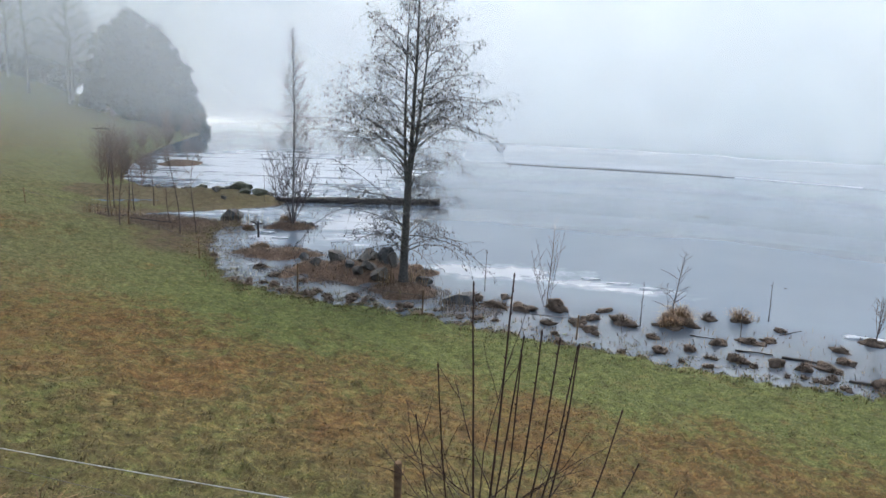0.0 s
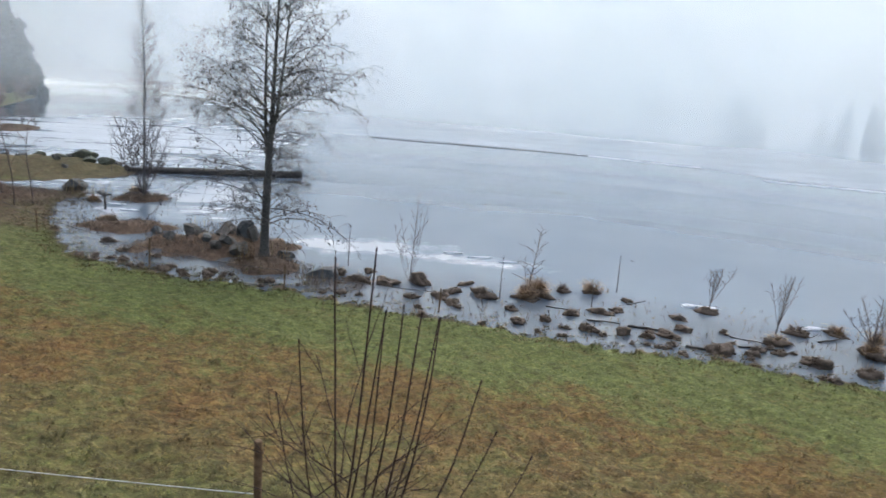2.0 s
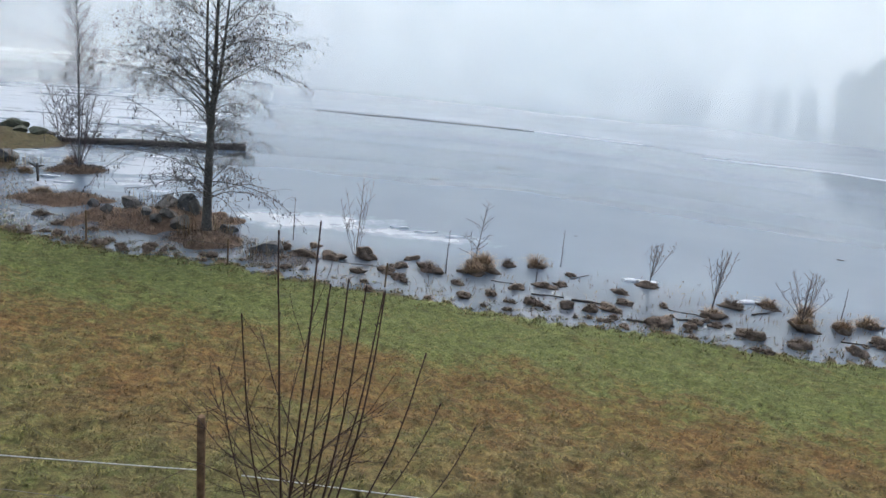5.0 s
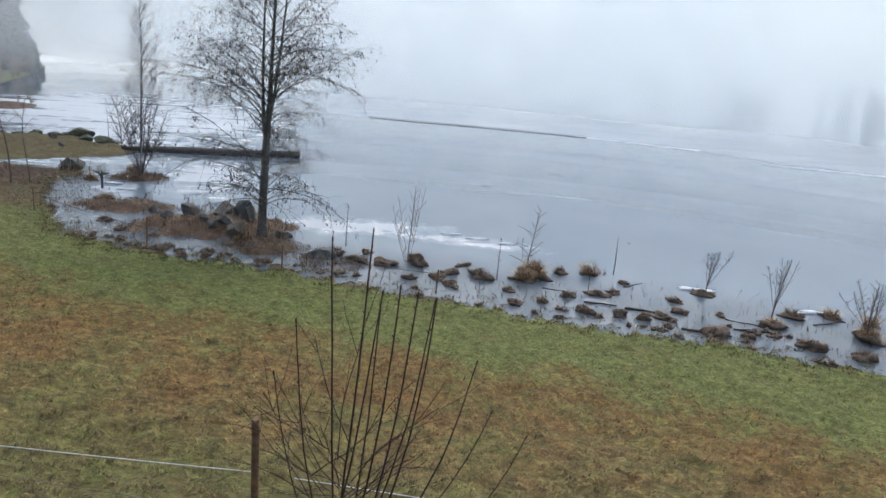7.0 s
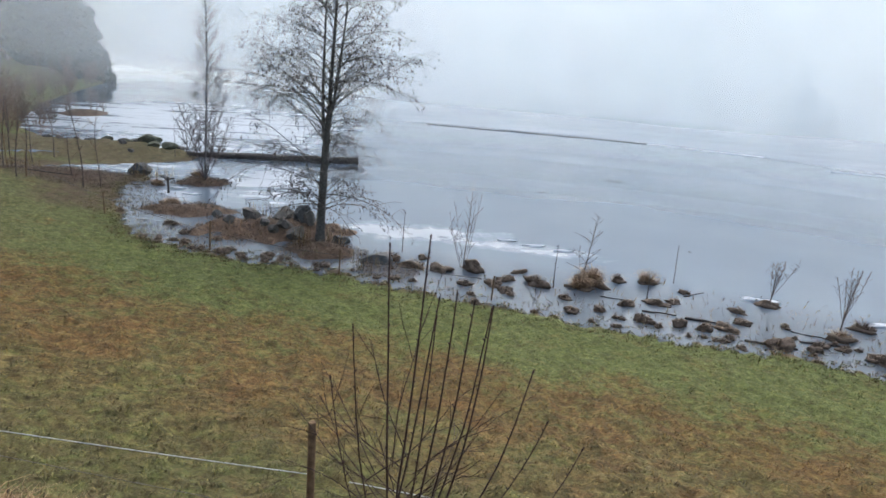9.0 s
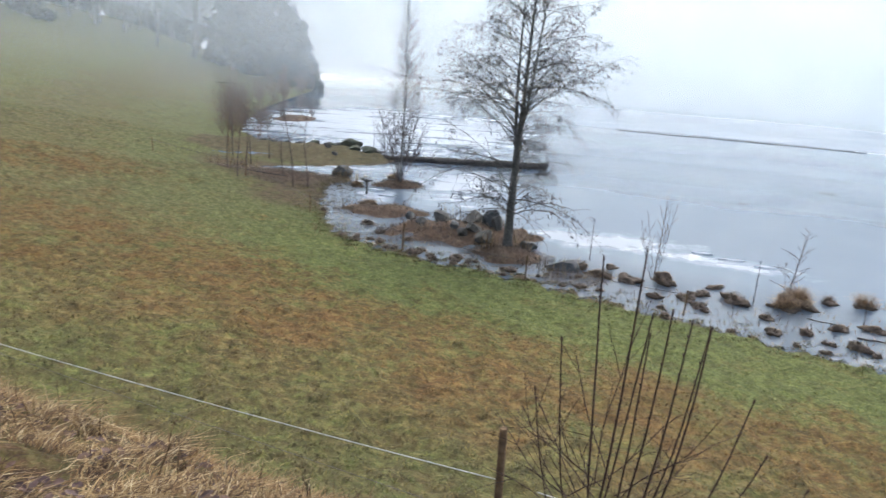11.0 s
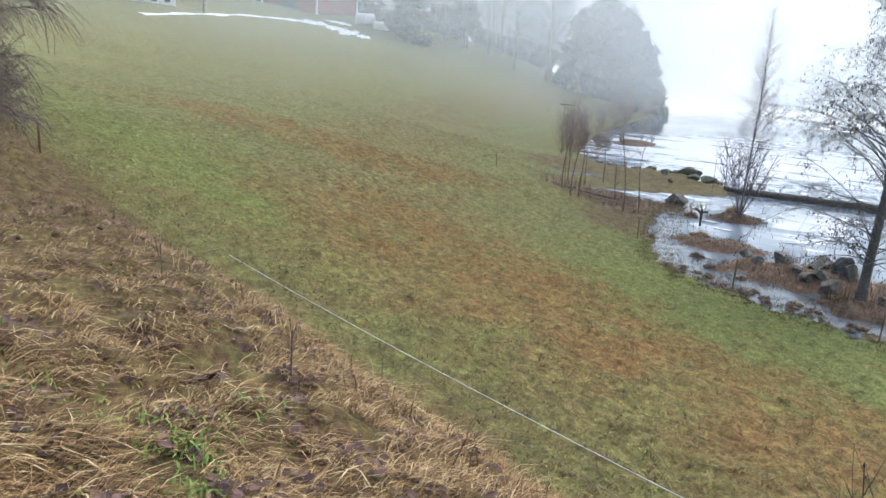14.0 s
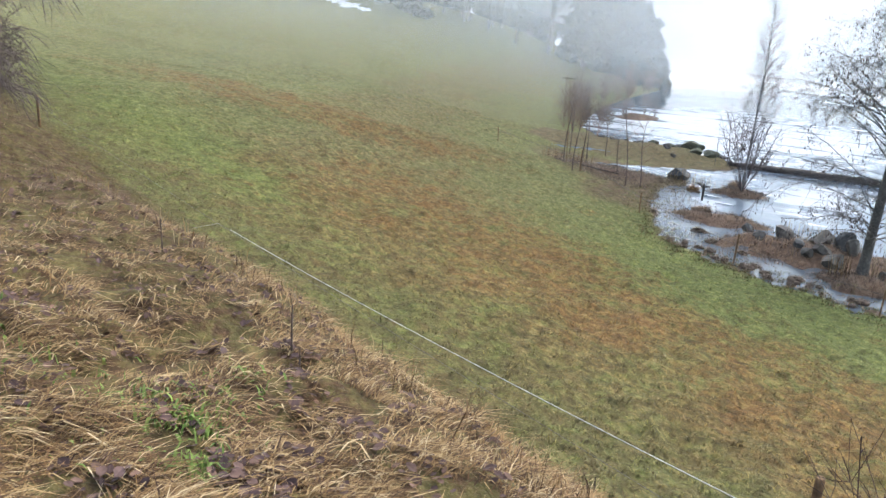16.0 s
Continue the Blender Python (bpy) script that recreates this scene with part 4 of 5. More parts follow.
TUSSOCKS = ((1.75, 23.7, 0.62, 0.36, 0.24, 0, 0), (2.65, 23.4, 0.5, 0.3, 0.22, 0, 0), (3.75, 23.5, 0.6, 0.32, 0.34, 25, 0.25), (1.1, 24.3, 0.35, 0.25, 0.22, 40, 0.35), (2.2, 24.7, 0.25, 0.2, 0.16, 0, 0),
            (4.2, 22.0, 0.42, 0.26, 0.2, 0, 0), (4.75, 22.6, 0.4, 0.24, 0.2, 0, 0), (4.5, 21.35, 0.26, 0.2, 0.26, 0, 0), (5.6, 22.2, 0.6, 0.26, 0.26, 30, 0.3), (5.3, 23.4, 0.4, 0.14, 0.12, 0, 0), (7.5, 22.5, 0.75, 0.4, 0.3, 420, 0.62),
            (7.0, 22.0, 0.5, 0.3, 0.2, 220, 0.5), (9.5, 22.8, 0.4, 0.24, 0.16, 160, 0.6), (8.5, 22.9, 0.35, 0.2, 0.14, 70, 0.35), (10.4, 21.9, 0.3, 0.16, 0.12, 0, 0), (8.0, 20.5, 0.3, 0.2, 0.2, 0, 0),
            (9.0, 20.7, 0.42, 0.22, 0.17, 0, 0), (9.6, 20.9, 0.3, 0.16, 0.14, 0, 0), (11.4, 20.2, 0.34, 0.22, 0.19, 0, 0), (11.0, 19.2, 0.34, 0.22, 0.18, 0, 0), (10.3, 18.7, 0.5, 0.24, 0.18, 0, 0), (12.7, 20.9, 0.42, 0.24, 0.2, 0, 0),
            (11.2, 17.5, 0.6, 0.3, 0.28, 0, 0), (9.6, 18.6, 0.25, 0.2, 0.24, 20, 0.25), (9.0, 18.9, 0.3, 0.2, 0.2, 30, 0.2), (8.0, 19.2, 0.3, 0.2, 0.24, 20, 0.2), (7.0, 19.9, 0.24, 0.18, 0.16, 20, 0.2), (13.4, 18.2, 0.5, 0.35, 0.16, 120, 0.32),
            (14.6, 19.0, 0.5, 0.24, 0.17, 90, 0.35), (15.7, 17.15, 0.5, 0.36, 0.3, 260, 0.42), (13.5, 16.6, 0.55, 0.3, 0.26, 40, 0.2), (15.9, 19.0, 0.4, 0.24, 0.14, 120, 0.4), (17.0, 17.0, 0.42, 0.3, 0.24, 130, 0.4),
            (17.3, 16.0, 0.45, 0.26, 0.2, 0, 0), (18.1, 17.3, 0.5, 0.3, 0.2, 160, 0.42), (14.6, 15.9, 0.4, 0.26, 0.24, 40, 0.25), (16.0, 15.4, 0.34, 0.24, 0.2, 0, 0), (17.4, 14.9, 0.6, 0.3, 0.26, 0, 0), (16.7, 18.3, 0.3, 0.2, 0.12, 160, 0.62),
            (-7.0, 27.9, 0.35, 0.24, 0.14, 50, 0.25), (-6.2, 26.6, 0.3, 0.2, 0.12, 30, 0.2), (-5.0, 26.0, 0.25, 0.2, 0.1, 30, 0.2), (-7.8, 31.2, 0.55, 0.32, 0.2, 160, 0.35), (-9.4, 35.2, 0.5, 0.3, 0.18, 140, 0.4), (-8.2, 38.0, 0.5, 0.3, 0.14, 160, 0.45),
            (-9.3, 29.4, 0.3, 0.2, 0.12, 40, 0.25), (-3.0, 24.2, 0.3, 0.2, 0.12, 30, 0.2), (-4.3, 24.7, 0.25, 0.18, 0.1, 20, 0.2), (6.2, 20.9, 0.3, 0.16, 0.12, 30, 0.2), (3.3, 21.9, 0.3, 0.18, 0.14, 30, 0.2), (12.4, 17.6, 0.25, 0.18, 0.16, 20, 0.2),
            (19.0, 15.6, 0.4, 0.26, 0.2, 80, 0.35), (20.2, 15.2, 0.4, 0.3, 0.2, 120, 0.4), (12.2, 19.0, 0.22, 0.14, 0.12, 0, 0))
for i, (x, y, rx, ry, rz, hair, tall) in enumerate(TUSSOCKS):
    build_tussock(x, y, rx, ry, rz, 200 + i, hair, tall,
                  "tall dead-grass tussock, fawn and brown, in the shallows" if tall > 0.3 else "sodden brown sedge tussock standing in shallow water")
rng = np.random.RandomState(77)
for i in range(70):
    s = rng.uniform(0, 1)
    k = rng.uniform(4, 14)
    a, b = LAND_EDGE[int(k)], LAND_EDGE[int(k) + 1]
    p = a + (b - a) * (k - int(k))
    out = rng.uniform(0.1, 1.9) if k < 10 else rng.uniform(0.05, 0.8)
    size = rng.uniform(0.07, 0.2)
    build_tussock(p[0] + out * 0.42, p[1] + out * 0.9, size * 1.3, size, size * rng.uniform(0.5, 1.0), 300 + i, 12, 0.16)


def build_sedge(name, spots, label, tall, material, seed, lean=0.35, width=0.011):
    rng = np.random.RandomState(seed)
    roots = []
    for x, y, rx, ry, n in spots:
        a, q = rng.uniform(0, 6.283, n), rng.uniform(0, 1, n) ** 0.5
        px, py = x + np.cos(a) * q * rx, y + np.sin(a) * q * ry
        roots.append(np.stack([px, py, np.maximum(height(px, py), -0.05)], 1))
    roots = np.concatenate(roots)
    tagged(new(name, blades(name, roots, rng.uniform(0.35, 1.0, len(roots)) * tall, lean, width, material, rng)), label, "dead grass", kind="stuff")


build_sedge("dead_sedge", ((-3.4, 27.4, 3.2, 1.9, 1900), (-1.3, 25.0, 1.6, 1.1, 1300), (-6.8, 30.0, 2.3, 1.3, 1000), (-13.0, 35.4, 3.6, 2.6, 5200), (-7.6, 36.0, 1.5, 1.0, 1000), (-9.5, 32.5, 1.0, 2.0, 500), (0.9, 22.9, 1.0, 0.7, 800)),
            "matted brown dead sedge on the shore", 0.24, LITTER, 41, 1.2)
build_sedge("reed_stalks", ((-1.0, 25.9, 0.5, 0.5, 60), (0.2, 23.3, 0.5, 0.4, 60), (-2.0, 25.2, 0.35, 0.3, 60), (-3.0, 28.9, 1.6, 0.6, 140), (-10.0, 36.8, 1.2, 0.6, 120), (-16.5, 36.5, 1.5, 1.0, 150)), "pale upright dead reed stalks on the shore", 0.85, STRAW, 42, 0.18, 0.012)
build_sedge("shallows_stubble", ((11.5, 19.3, 4.5, 2.6, 420), (5.0, 21.3, 3.5, 1.6, 260), (-6.0, 26.3, 2.8, 1.5, 420), (16.5, 17.0, 2.8, 2.2, 260), (9.7, 22.9, 0.5, 0.3, 120), (1.0, 23.6, 1.6, 0.9, 260), (-8.5, 31.0, 1.2, 2.4, 260)), "thin dead stalks poking from the shallows", 0.3, SEDGE, 43, 0.5, 0.011)


# ---- drift logs, jetty log, leaning stump ----
def build_log(name, label, a, b, r0, r1, z, seed, category="log", group="", sides=12):
    rng = np.random.RandomState(seed)
    a, b = np.array((*a, z), float), np.array((*b, z), float)
    hs = np.linspace(0, 1, 16)
    pts = a + (b - a) * hs[:, None] + rng.normal(0, 0.02, (16, 3)).cumsum(0) * 0.3
    tb = Tubes()
    rad = (r0 + (r1 - r0) * hs) * (1 + rng.normal(0, 0.05, 16))
    rad[0] *= 0.85
    tb.add(pts, rad, sides)
    for end, way in ((pts[0], pts[0] - pts[1]), (pts[-1], pts[-1] - pts[-2])):
        tb.add(np.stack([end, end + way / np.linalg.norm(way) * 0.004]), (rad[0] if end is pts[0] else rad[-1], 0.002), sides)
    ob = new(name, tb.mesh(name, LOG))
    return tagged(ob, label, category, group)


def build_jetty():
    """A long floating boom of two dark logs lying out from the spit."""
    ob = empty("log_boom", (0, 0, 0), "long dark floating log boom reaching out from the spit", "log boom")
    for a, b, r0, r1, s in (((-9.9, 44.0), (-0.3, 44.75), 0.13, 0.25, 1), ((-9.3, 44.6), (-2.0, 45.2), 0.11, 0.16, 2)):
        lg = build_log("boom_log", "", a, b, r0, r1, 0.14, s)
        lg.parent = ob
        for key in ("label", "category", "group"):
            if key in lg:
                del lg[key]
    for x in (-8.2, -5.2, -2.2):
        piece("cross_timber", box("cross_timber", (x - 0.07, 44.5, 0.3), (x + 0.07, 45.4, 0.4), LOG, 0.02), ob)
    for i, x in enumerate((-6.1, -5.0, -4.0, -3.3)):
        me = lump("snow_cap", (0.22, 0.09, 0.03), SNOW, 60 + i, 0.3, 0.3, 2)
        s = new("snow_patch", me)
        s.location = (x, 44.72, 0.37)
        tagged(s, "small patch of snow on the dark log", "snow", "snow on the log boom")


build_jetty()
for i, (a, b, r) in enumerate((((9.4, 19.5), (10.4, 19.1), 0.09), ((12.0, 17.9), (13.3, 17.6), 0.06), ((8.3, 20.0), (9.2, 19.7), 0.05), ((16.2, 16.2), (18.0, 15.5), 0.06), ((10.4, 17.9), (11.6, 17.3), 0.11), ((12.2, 18.7), (13.0, 18.1), 0.04),
                               ((10.2, 21.5), (11.0, 21.9), 0.035), ((14.8, 18.3), (15.8, 18.5), 0.05), ((7.4, 21.2), (8.3, 20.9), 0.03), ((-12.5, 33.6), (-16.0, 34.6), 0.05))):
    build_log("drift_log", "half-sunk dark drift log in the flooded margin", a, b, r * 0.5, r * 0.35, max(0.02, ground_z((a[0] + b[0]) / 2, (a[1] + b[1]) / 2) + 0.04), 20 + i, group="drift logs")
for i, (x, y, ln, turn) in enumerate(((15.2, 43.5, 0.9, -25), (13.0, 27.2, 0.3, 0), (23.7, 24.6, 0.5, -15), (9.6, 38.5, 0.6, 5), (22.0, 52.0, 0.8, -12))):
    c, s = math.cos(radians(turn)) * ln / 2, math.sin(radians(turn)) * ln / 2
    build_log("floating_branch", "small dark branch frozen into the lake ice", (x - c, y - s), (x + c, y + s), 0.022, 0.012, 0.015, 40 + i, "branch", "branches on the lake", 6)


def build_stump():
    ob = empty("stump_post", (-8.5, 33.5, -0.2), "short dark leaning stump standing in the pool", "stump")
    tb = Tubes()
    tb.add([(0, 0, 0), (0.01, 0, 0.4), (0.0, 0, 0.8), (0.02, 0, 0.95)], (0.06, 0.048, 0.06, 0.03), 8)
    tb.add([(-0.05, 0, 0.8), (-0.22, 0.02, 0.92), (-0.34, 0.03, 0.95)], (0.055, 0.045, 0.02), 7)
    tb.add([(0.05, 0, 0.82), (0.2, 0.02, 0.86), (0.28, 0, 0.86)], (0.05, 0.035, 0.02), 7)
    piece("trunk", tb.mesh("trunk", LOG), ob)


build_stump()


# ---- fences ----
def build_post(x, y, tall, r, group, label, tilt=0.0):
    z = ground_z(x, y)
    tb = Tubes()
    tb.add([(0, 0, -0.2), (0, 0, tall * 0.5), (0.0, 0, tall - 0.012), (0, 0, tall), (0, 0, tall + 0.003)], (r * 1.03, r, r, r * 0.86, 0.002), 14)
    ob = new("fence_post", tb.mesh("fence_post", POST, soft=False))
    ob.matrix_basis = pose(x, y, z, 0, tilt, 0)
    return tagged(ob, label, "fence post", group)


def build_wire(name, pts, r, material, label, sag=0.05, group=""):
    tb = Tubes()
    pts = np.array(pts, float)
    line = []
    for a, b in zip(pts[:-1], pts[1:]):
        for h in np.linspace(0, 1, 25)[: -1 if b is not pts[-1] else None]:
            line.append(a + (b - a) * h - np.array([0, 0, sag * 4 * h * (1 - h)]))
    tb.add(np.array(line), np.full(len(line), r), 5)
    tagged(new(name, tb.mesh(name, material)), label, "fence wire", group)


def on_fence(s):
    return FENCE_A[0] + FD[0] * s, FENCE_A[1] + FD[1] * s


NEAR_FENCE = "posts of the fence below the bank"
build_post(*FENCE_A, 3.99 - ground_z(*FENCE_A), 0.033, NEAR_FENCE, "round weathered brown fence post carrying white electric tape")
build_post(-20.43, 10.84, 0.84, 0.035, NEAR_FENCE, "dark fence post at the foot of the bank")
right = on_fence(-8.0)
build_post(*right, 1.15, 0.033, NEAR_FENCE, "round weathered brown fence post carrying white electric tape")
fx, fy = on_fence(33.0)
build_post(fx, fy, 1.0, 0.035, NEAR_FENCE, "dark fence post at the foot of the bank")
# tape cut at 10.4 m and led underground, to fit the camera's view
lx, ly = on_fence(10.4)
lz = 3.48 + (ground_z(*FENCE_B) + 0.33 - 3.48) * 10.4 / FL - 1.4 * (10.4 / FL) * (1 - 10.4 / FL)
build_wire("electric_tape", [(*right, 3.4), (FENCE_A[0], FENCE_A[1] + 0.037, 3.48)], 0.0045, WIRE, "taut white electric fence tape", 0.03)
build_wire("electric_tape", [(FENCE_A[0], FENCE_A[1] + 0.037, 3.48), (lx, ly + 0.03, lz)], 0.0045, WIRE, "white electric fence tape, shortened to fit the camera view", 0.075)
build_wire("tape_end", [(lx, ly + 0.03, lz), (*on_fence(11.6), ground_z(*on_fence(11.6)) - 0.03)], 0.003, WIRE, "end of white tape led into the ground to fit the camera view", 0.0)
build_wire("lower_wire", [(right[0], right[1], 3.1), (FENCE_A[0], FENCE_A[1] - 0.035, 3.12), (FENCE_B[0], FENCE_B[1], ground_z(*FENCE_B) + 0.25)], 0.003, RUSTWIRE, "thin dull lower fence wire", 0.1)
SHORE_FENCE = ((-20.5, 36.0), (-14.2, 33.0), (-9.6, 28.6), (-4.95, 24.6), (-0.6, 22.3), (3.9, 20.5))
for i, (x, y) in enumerate(SHORE_FENCE):
    if i in (1, 3):
        build_post(x, y, 0.98, 0.03, "posts of the fence along the shore", "thin dark fence post at the water's edge", 1.5)
    else:
        build_post(x, y, 0.8, 0.022, "posts of the fence along the shore", "thin dark fence post at the water's edge", -3 + i)
build_wire("shore_wire", [(x, y, max(ground_z(x, y), 0) + 0.62) for x, y in SHORE_FENCE], 0.007, RUSTWIRE, "thin pale fence wire along the shore", 0.06)


# ---- farm buildings on the rise ----
def gable_house(name, label, category, at, turn, long, wide, wall_h, ridge, wall_m, roof_m, over=0.5, group="", sink=0.0):
    x, y = at
    z = ground_z(x, y) - 0.2 - sink
    ob = empty(name, (x, y, z), label, category, group)
    ob.rotation_euler = (0, 0, radians(turn))
    hw, hl = wide / 2, long / 2
    v = [(-hl, -hw, -1.2), (hl, -hw, -1.2), (hl, hw, -1.2), (-hl, hw, -1.2), (-hl, -hw, wall_h), (hl, -hw, wall_h), (hl, hw, wall_h), (-hl, hw, wall_h), (-hl, 0, ridge - 0.05), (hl, 0, ridge - 0.05)]
    piece("wall", solid("wall", v, [(0, 1, 5, 4), (1, 2, 6, 9, 5), (2, 3, 7, 6), (3, 0, 4, 8, 7), (4, 5, 9, 8), (6, 7, 8, 9)], wall_m), ob)
    drop = (ridge - wall_h) / hw * over
    for s in (-1, 1):
        e = s * (hw + over)
        r = [(-hl - over, e, wall_h - drop), (hl + over, e, wall_h - drop), (hl + over, 0, ridge), (-hl - over, 0, ridge)]
        r2 = [(a, b, c + 0.14) for a, b, c in r]
        piece("roof", solid("roof", r + r2, [(0, 3, 2, 1), (4, 5, 6, 7), (0, 1, 5, 4), (1, 2, 6, 5), (2, 3, 7, 6), (3, 0, 4, 7)], roof_m), ob)
    return ob, hl, hw


def barn(at, turn, long, wide, wall_h, ridge, label, sink):
    ob, hl, hw = gable_house("barn", label, "barn", at, turn, long, wide, wall_h, ridge, REDWALL, METALROOF, group="red barns on the rise", sink=sink)
    for sx, sy in ((1, -1), (-1, -1), (1, 1), (-1, 1)):
        piece("corner_board", box("corner_board", (sx * hl - 0.12, sy * hw - 0.12, -0.8), (sx * hl + 0.12, sy * hw + 0.12, wall_h + 0.05), WHITEPAINT, 0.02), ob, "white corner board")
    piece("door", box("door", (-1.6, -hw - 0.06, 0), (1.6, -hw + 0.02, 2.4), DARKDOOR, 0.02), ob)
    piece("gable_door", box("gable_door", (hl - 0.02, -1.1, 0), (hl + 0.06, 1.1, 2.3), REDWALL, 0.02), ob)
    return ob


def polar(az, dist):
    return dist * math.sin(radians(az)), dist * math.cos(radians(az))


def by_corner(az, dist, turn, long, wide):
    """The middle of a building whose near corner stands at a bearing and distance."""
    c, sn = math.cos(radians(turn)), math.sin(radians(turn))
    x, y = polar(az, dist)
    return x - c * long / 2 - sn * wide / 2, y - sn * long / 2 + c * wide / 2


barn(by_corner(-43.5, 105, 3, 9.8, 8.6), 3, 9.8, 8.6, 2.75, 4.15, "red timber barn with pale metal roof and white corner boards", 0.8)
barn(by_corner(-50.9, 106, -4, 10, 7.0), -4, 10, 7.0, 2.2, 3.4, "second red timber barn with pale snowy roof", 1.25)


def build_farmhouse():
    at = polar(-55.8, 98)
    ob, hl, hw = gable_house("farmhouse", "white farmhouse with red upper storey and small windows", "house", at, 56, 8.8, 6.5, 4.6, 7.2, WHITEWALL, TILEROOF, sink=0.7)
    for s in (-1, 1):
        piece("red_storey", box("red_storey", (-hl - 0.12, s * hw - (0.12 if s < 0 else -0.02), 3.0), (hl + 0.12, s * hw + (0.12 if s > 0 else -0.02), 4.6), REDWALL, 0.02), ob, "red boarded upper storey")
    for row, zc in ((0, 0.75), (1, 2.3), (2, 3.8)):
        for k in range(6):
            x = -hl + 0.9 + k * 1.4
            if row == 0 and k in (1, 2):
                continue
            out = -hw - (0.14 if row == 2 else 0.03)
            w = piece("window", box("window", (x - 0.4, out - 0.05, zc - 0.42), (x + 0.4, out + 0.04, zc + 0.42), WHITEPAINT, 0.02), ob, "white window frame")
            piece("pane", box("pane", (x - 0.31, out - 0.08, zc - 0.33), (x + 0.31, out - 0.055, zc + 0.33), DARKGLASS), w)
    piece("garage_door", box("garage_door", (-hl + 1.7, -hw - 0.06, -0.8), (-hl + 3.6, -hw + 0.02, 1.3), DARKDOOR, 0.02), ob, "dark garage door")


build_farmhouse()
px, py = polar(-51.3, 92)
tb = Tubes()
tb.add([(0, 0, -0.3), (0.05, 0, 5), (0.08, 0, 9.5)], (0.15, 0.12, 0.09), 8)
pole = new("utility_pole", tb.mesh("utility_pole", LOG))
pole.location = (px, py, ground_z(px, py))
tagged(pole, "dark wooden utility pole in the meadow", "pole")
for az, dist, s in ((-40.0, 103, 1.25), (-38.9, 102, 0.85), (-38.4, 102.5, 0.75)):
    bx, by = polar(az, dist)
    tb = Tubes()
    tb.add([(-s, 0, s * 0.6), (-s * 0.98, 0, s * 0.6), (-s * 0.9, 0, s * 0.6), (s * 0.9, 0, s * 0.6), (s * 0.98, 0, s * 0.6), (s, 0, s * 0.6)], (0.01, s * 0.5, s * 0.6, s * 0.6, s * 0.5, 0.01), 16)
    bale = new("wrapped_bale", tb.mesh("wrapped_bale", WRAP))
    bale.matrix_basis = pose(bx, by, ground_z(bx, by), 0, 0, az * -1 + 20)
    tagged(bale, "white plastic-wrapped hay bale by the barn", "bale", "wrapped bales")


def build_snow(line, wide, seed, label, name="snow_patch", material=SNOW, category="snow", group="snow patches on the rise", thick=0.09):
    """A flat strip that follows the ground."""
    rng = np.random.RandomState(seed)
    pts = np.array([polar(a, d) for a, d in line])
    ts = np.linspace(0, len(pts) - 1, 60)
    c = np.stack([np.interp(ts, np.arange(len(pts)), pts[:, k]) for k in (0, 1)], 1)
    tang = np.gradient(c, axis=0)
    nrm = np.stack([-tang[:, 1], tang[:, 0]], 1) / np.linalg.norm(tang, axis=1)[:, None]
    w = np.interp(ts, np.arange(len(pts)), wide) * np.clip(0.75 + 0.4 * np.sin(ts * 9 + seed) + rng.normal(0, 0.35, 60), 0.06, 2)
    rows = [c + nrm * (w * k)[:, None] for k in (-1, -0.4, 0.4, 1)]
    p = np.stack(rows, 1).reshape(-1, 2)
    lift = np.tile([0.0, thick, thick, 0.0], 60)
    v = np.column_stack([p, height(p[:, 0], p[:, 1]) + lift])
    tagged(new(name, mesh_of(name, v, grid_faces(60, 4), material, soft=True)), label, category, group)


build_snow([(-55.4, 86), (-52, 91), (-48.8, 95.5), (-45, 97.5), (-43, 97.5)], [0.5, 0.6, 0.5, 0.6, 0.7], 1, "narrow strip of old snow along the farm track")
build_snow([(-44.4, 99), (-42.8, 97.5), (-41.2, 96), (-39.6, 95)], [0.5, 1.6, 2.0, 0.7], 2, "patch of old snow beside the barn")
build_snow([(-42.8, 101.5), (-41.8, 101), (-41.0, 100.5)], [0.3, 0.9, 0.3], 3, "patch of old snow beside the barn")


# ---- scraps of white ice caught among the tussocks ----
for i, (x, y, sx, sy) in enumerate(((12.95, 21.3, 0.3, 0.16), (12.4, 21.5, 0.3, 0.2), (15.4, 19.4, 0.5, 0.14), (-8.3, 34.6, 0.35, 0.22), (-7.5, 33.4, 0.3, 0.16), (-9.7, 36.4, 0.3, 0.2), (-4.6, 40.6, 0.5, 0.2), (6.6, 27.0, 0.4, 0.09), (7.6, 26.4, 0.3, 0.07), (5.6, 27.6, 0.35, 0.08))):
    floe = new("ice_floe", lump("ice_floe", (sx, sy, 0.05), SNOW, 400 + i, 0.5, 0.3))
    floe.location = (x, y, 0.012)
    tagged(floe, "scrap of white ice lying on the grey lake margin", "ice", "white ice scraps")
build_snow([(-25.6, 44.2), (-24.3, 44.3), (-22.6, 44.3), (-21.2, 44.2)], [0.06, 0.16, 0.14, 0.05], 9, "shallow grey puddle in the meadow behind the saplings", "puddle", LAKE, "puddle", "", 0.03)


def build_marker():
    """A thin pole with a short board across its top."""
    x, y = -15.3, 33.8
    ob = empty("marker_pole", (x, y, ground_z(x, y)), "thin weathered pole with a board across its top", "pole")
    tb = Tubes()
    tb.add([(0, 0, -0.3), (-0.1, 0, 2.0), (-0.25, 0, 4.05)], (0.018, 0.016, 0.014), 8)
    piece("shaft", tb.mesh("shaft", POST), ob)
    piece("crossboard", box("crossboard", (-0.66, -0.05, 4.0), (0.16, 0.0, 4.035), LOG, 0.01), ob, "short dark board")


build_marker()


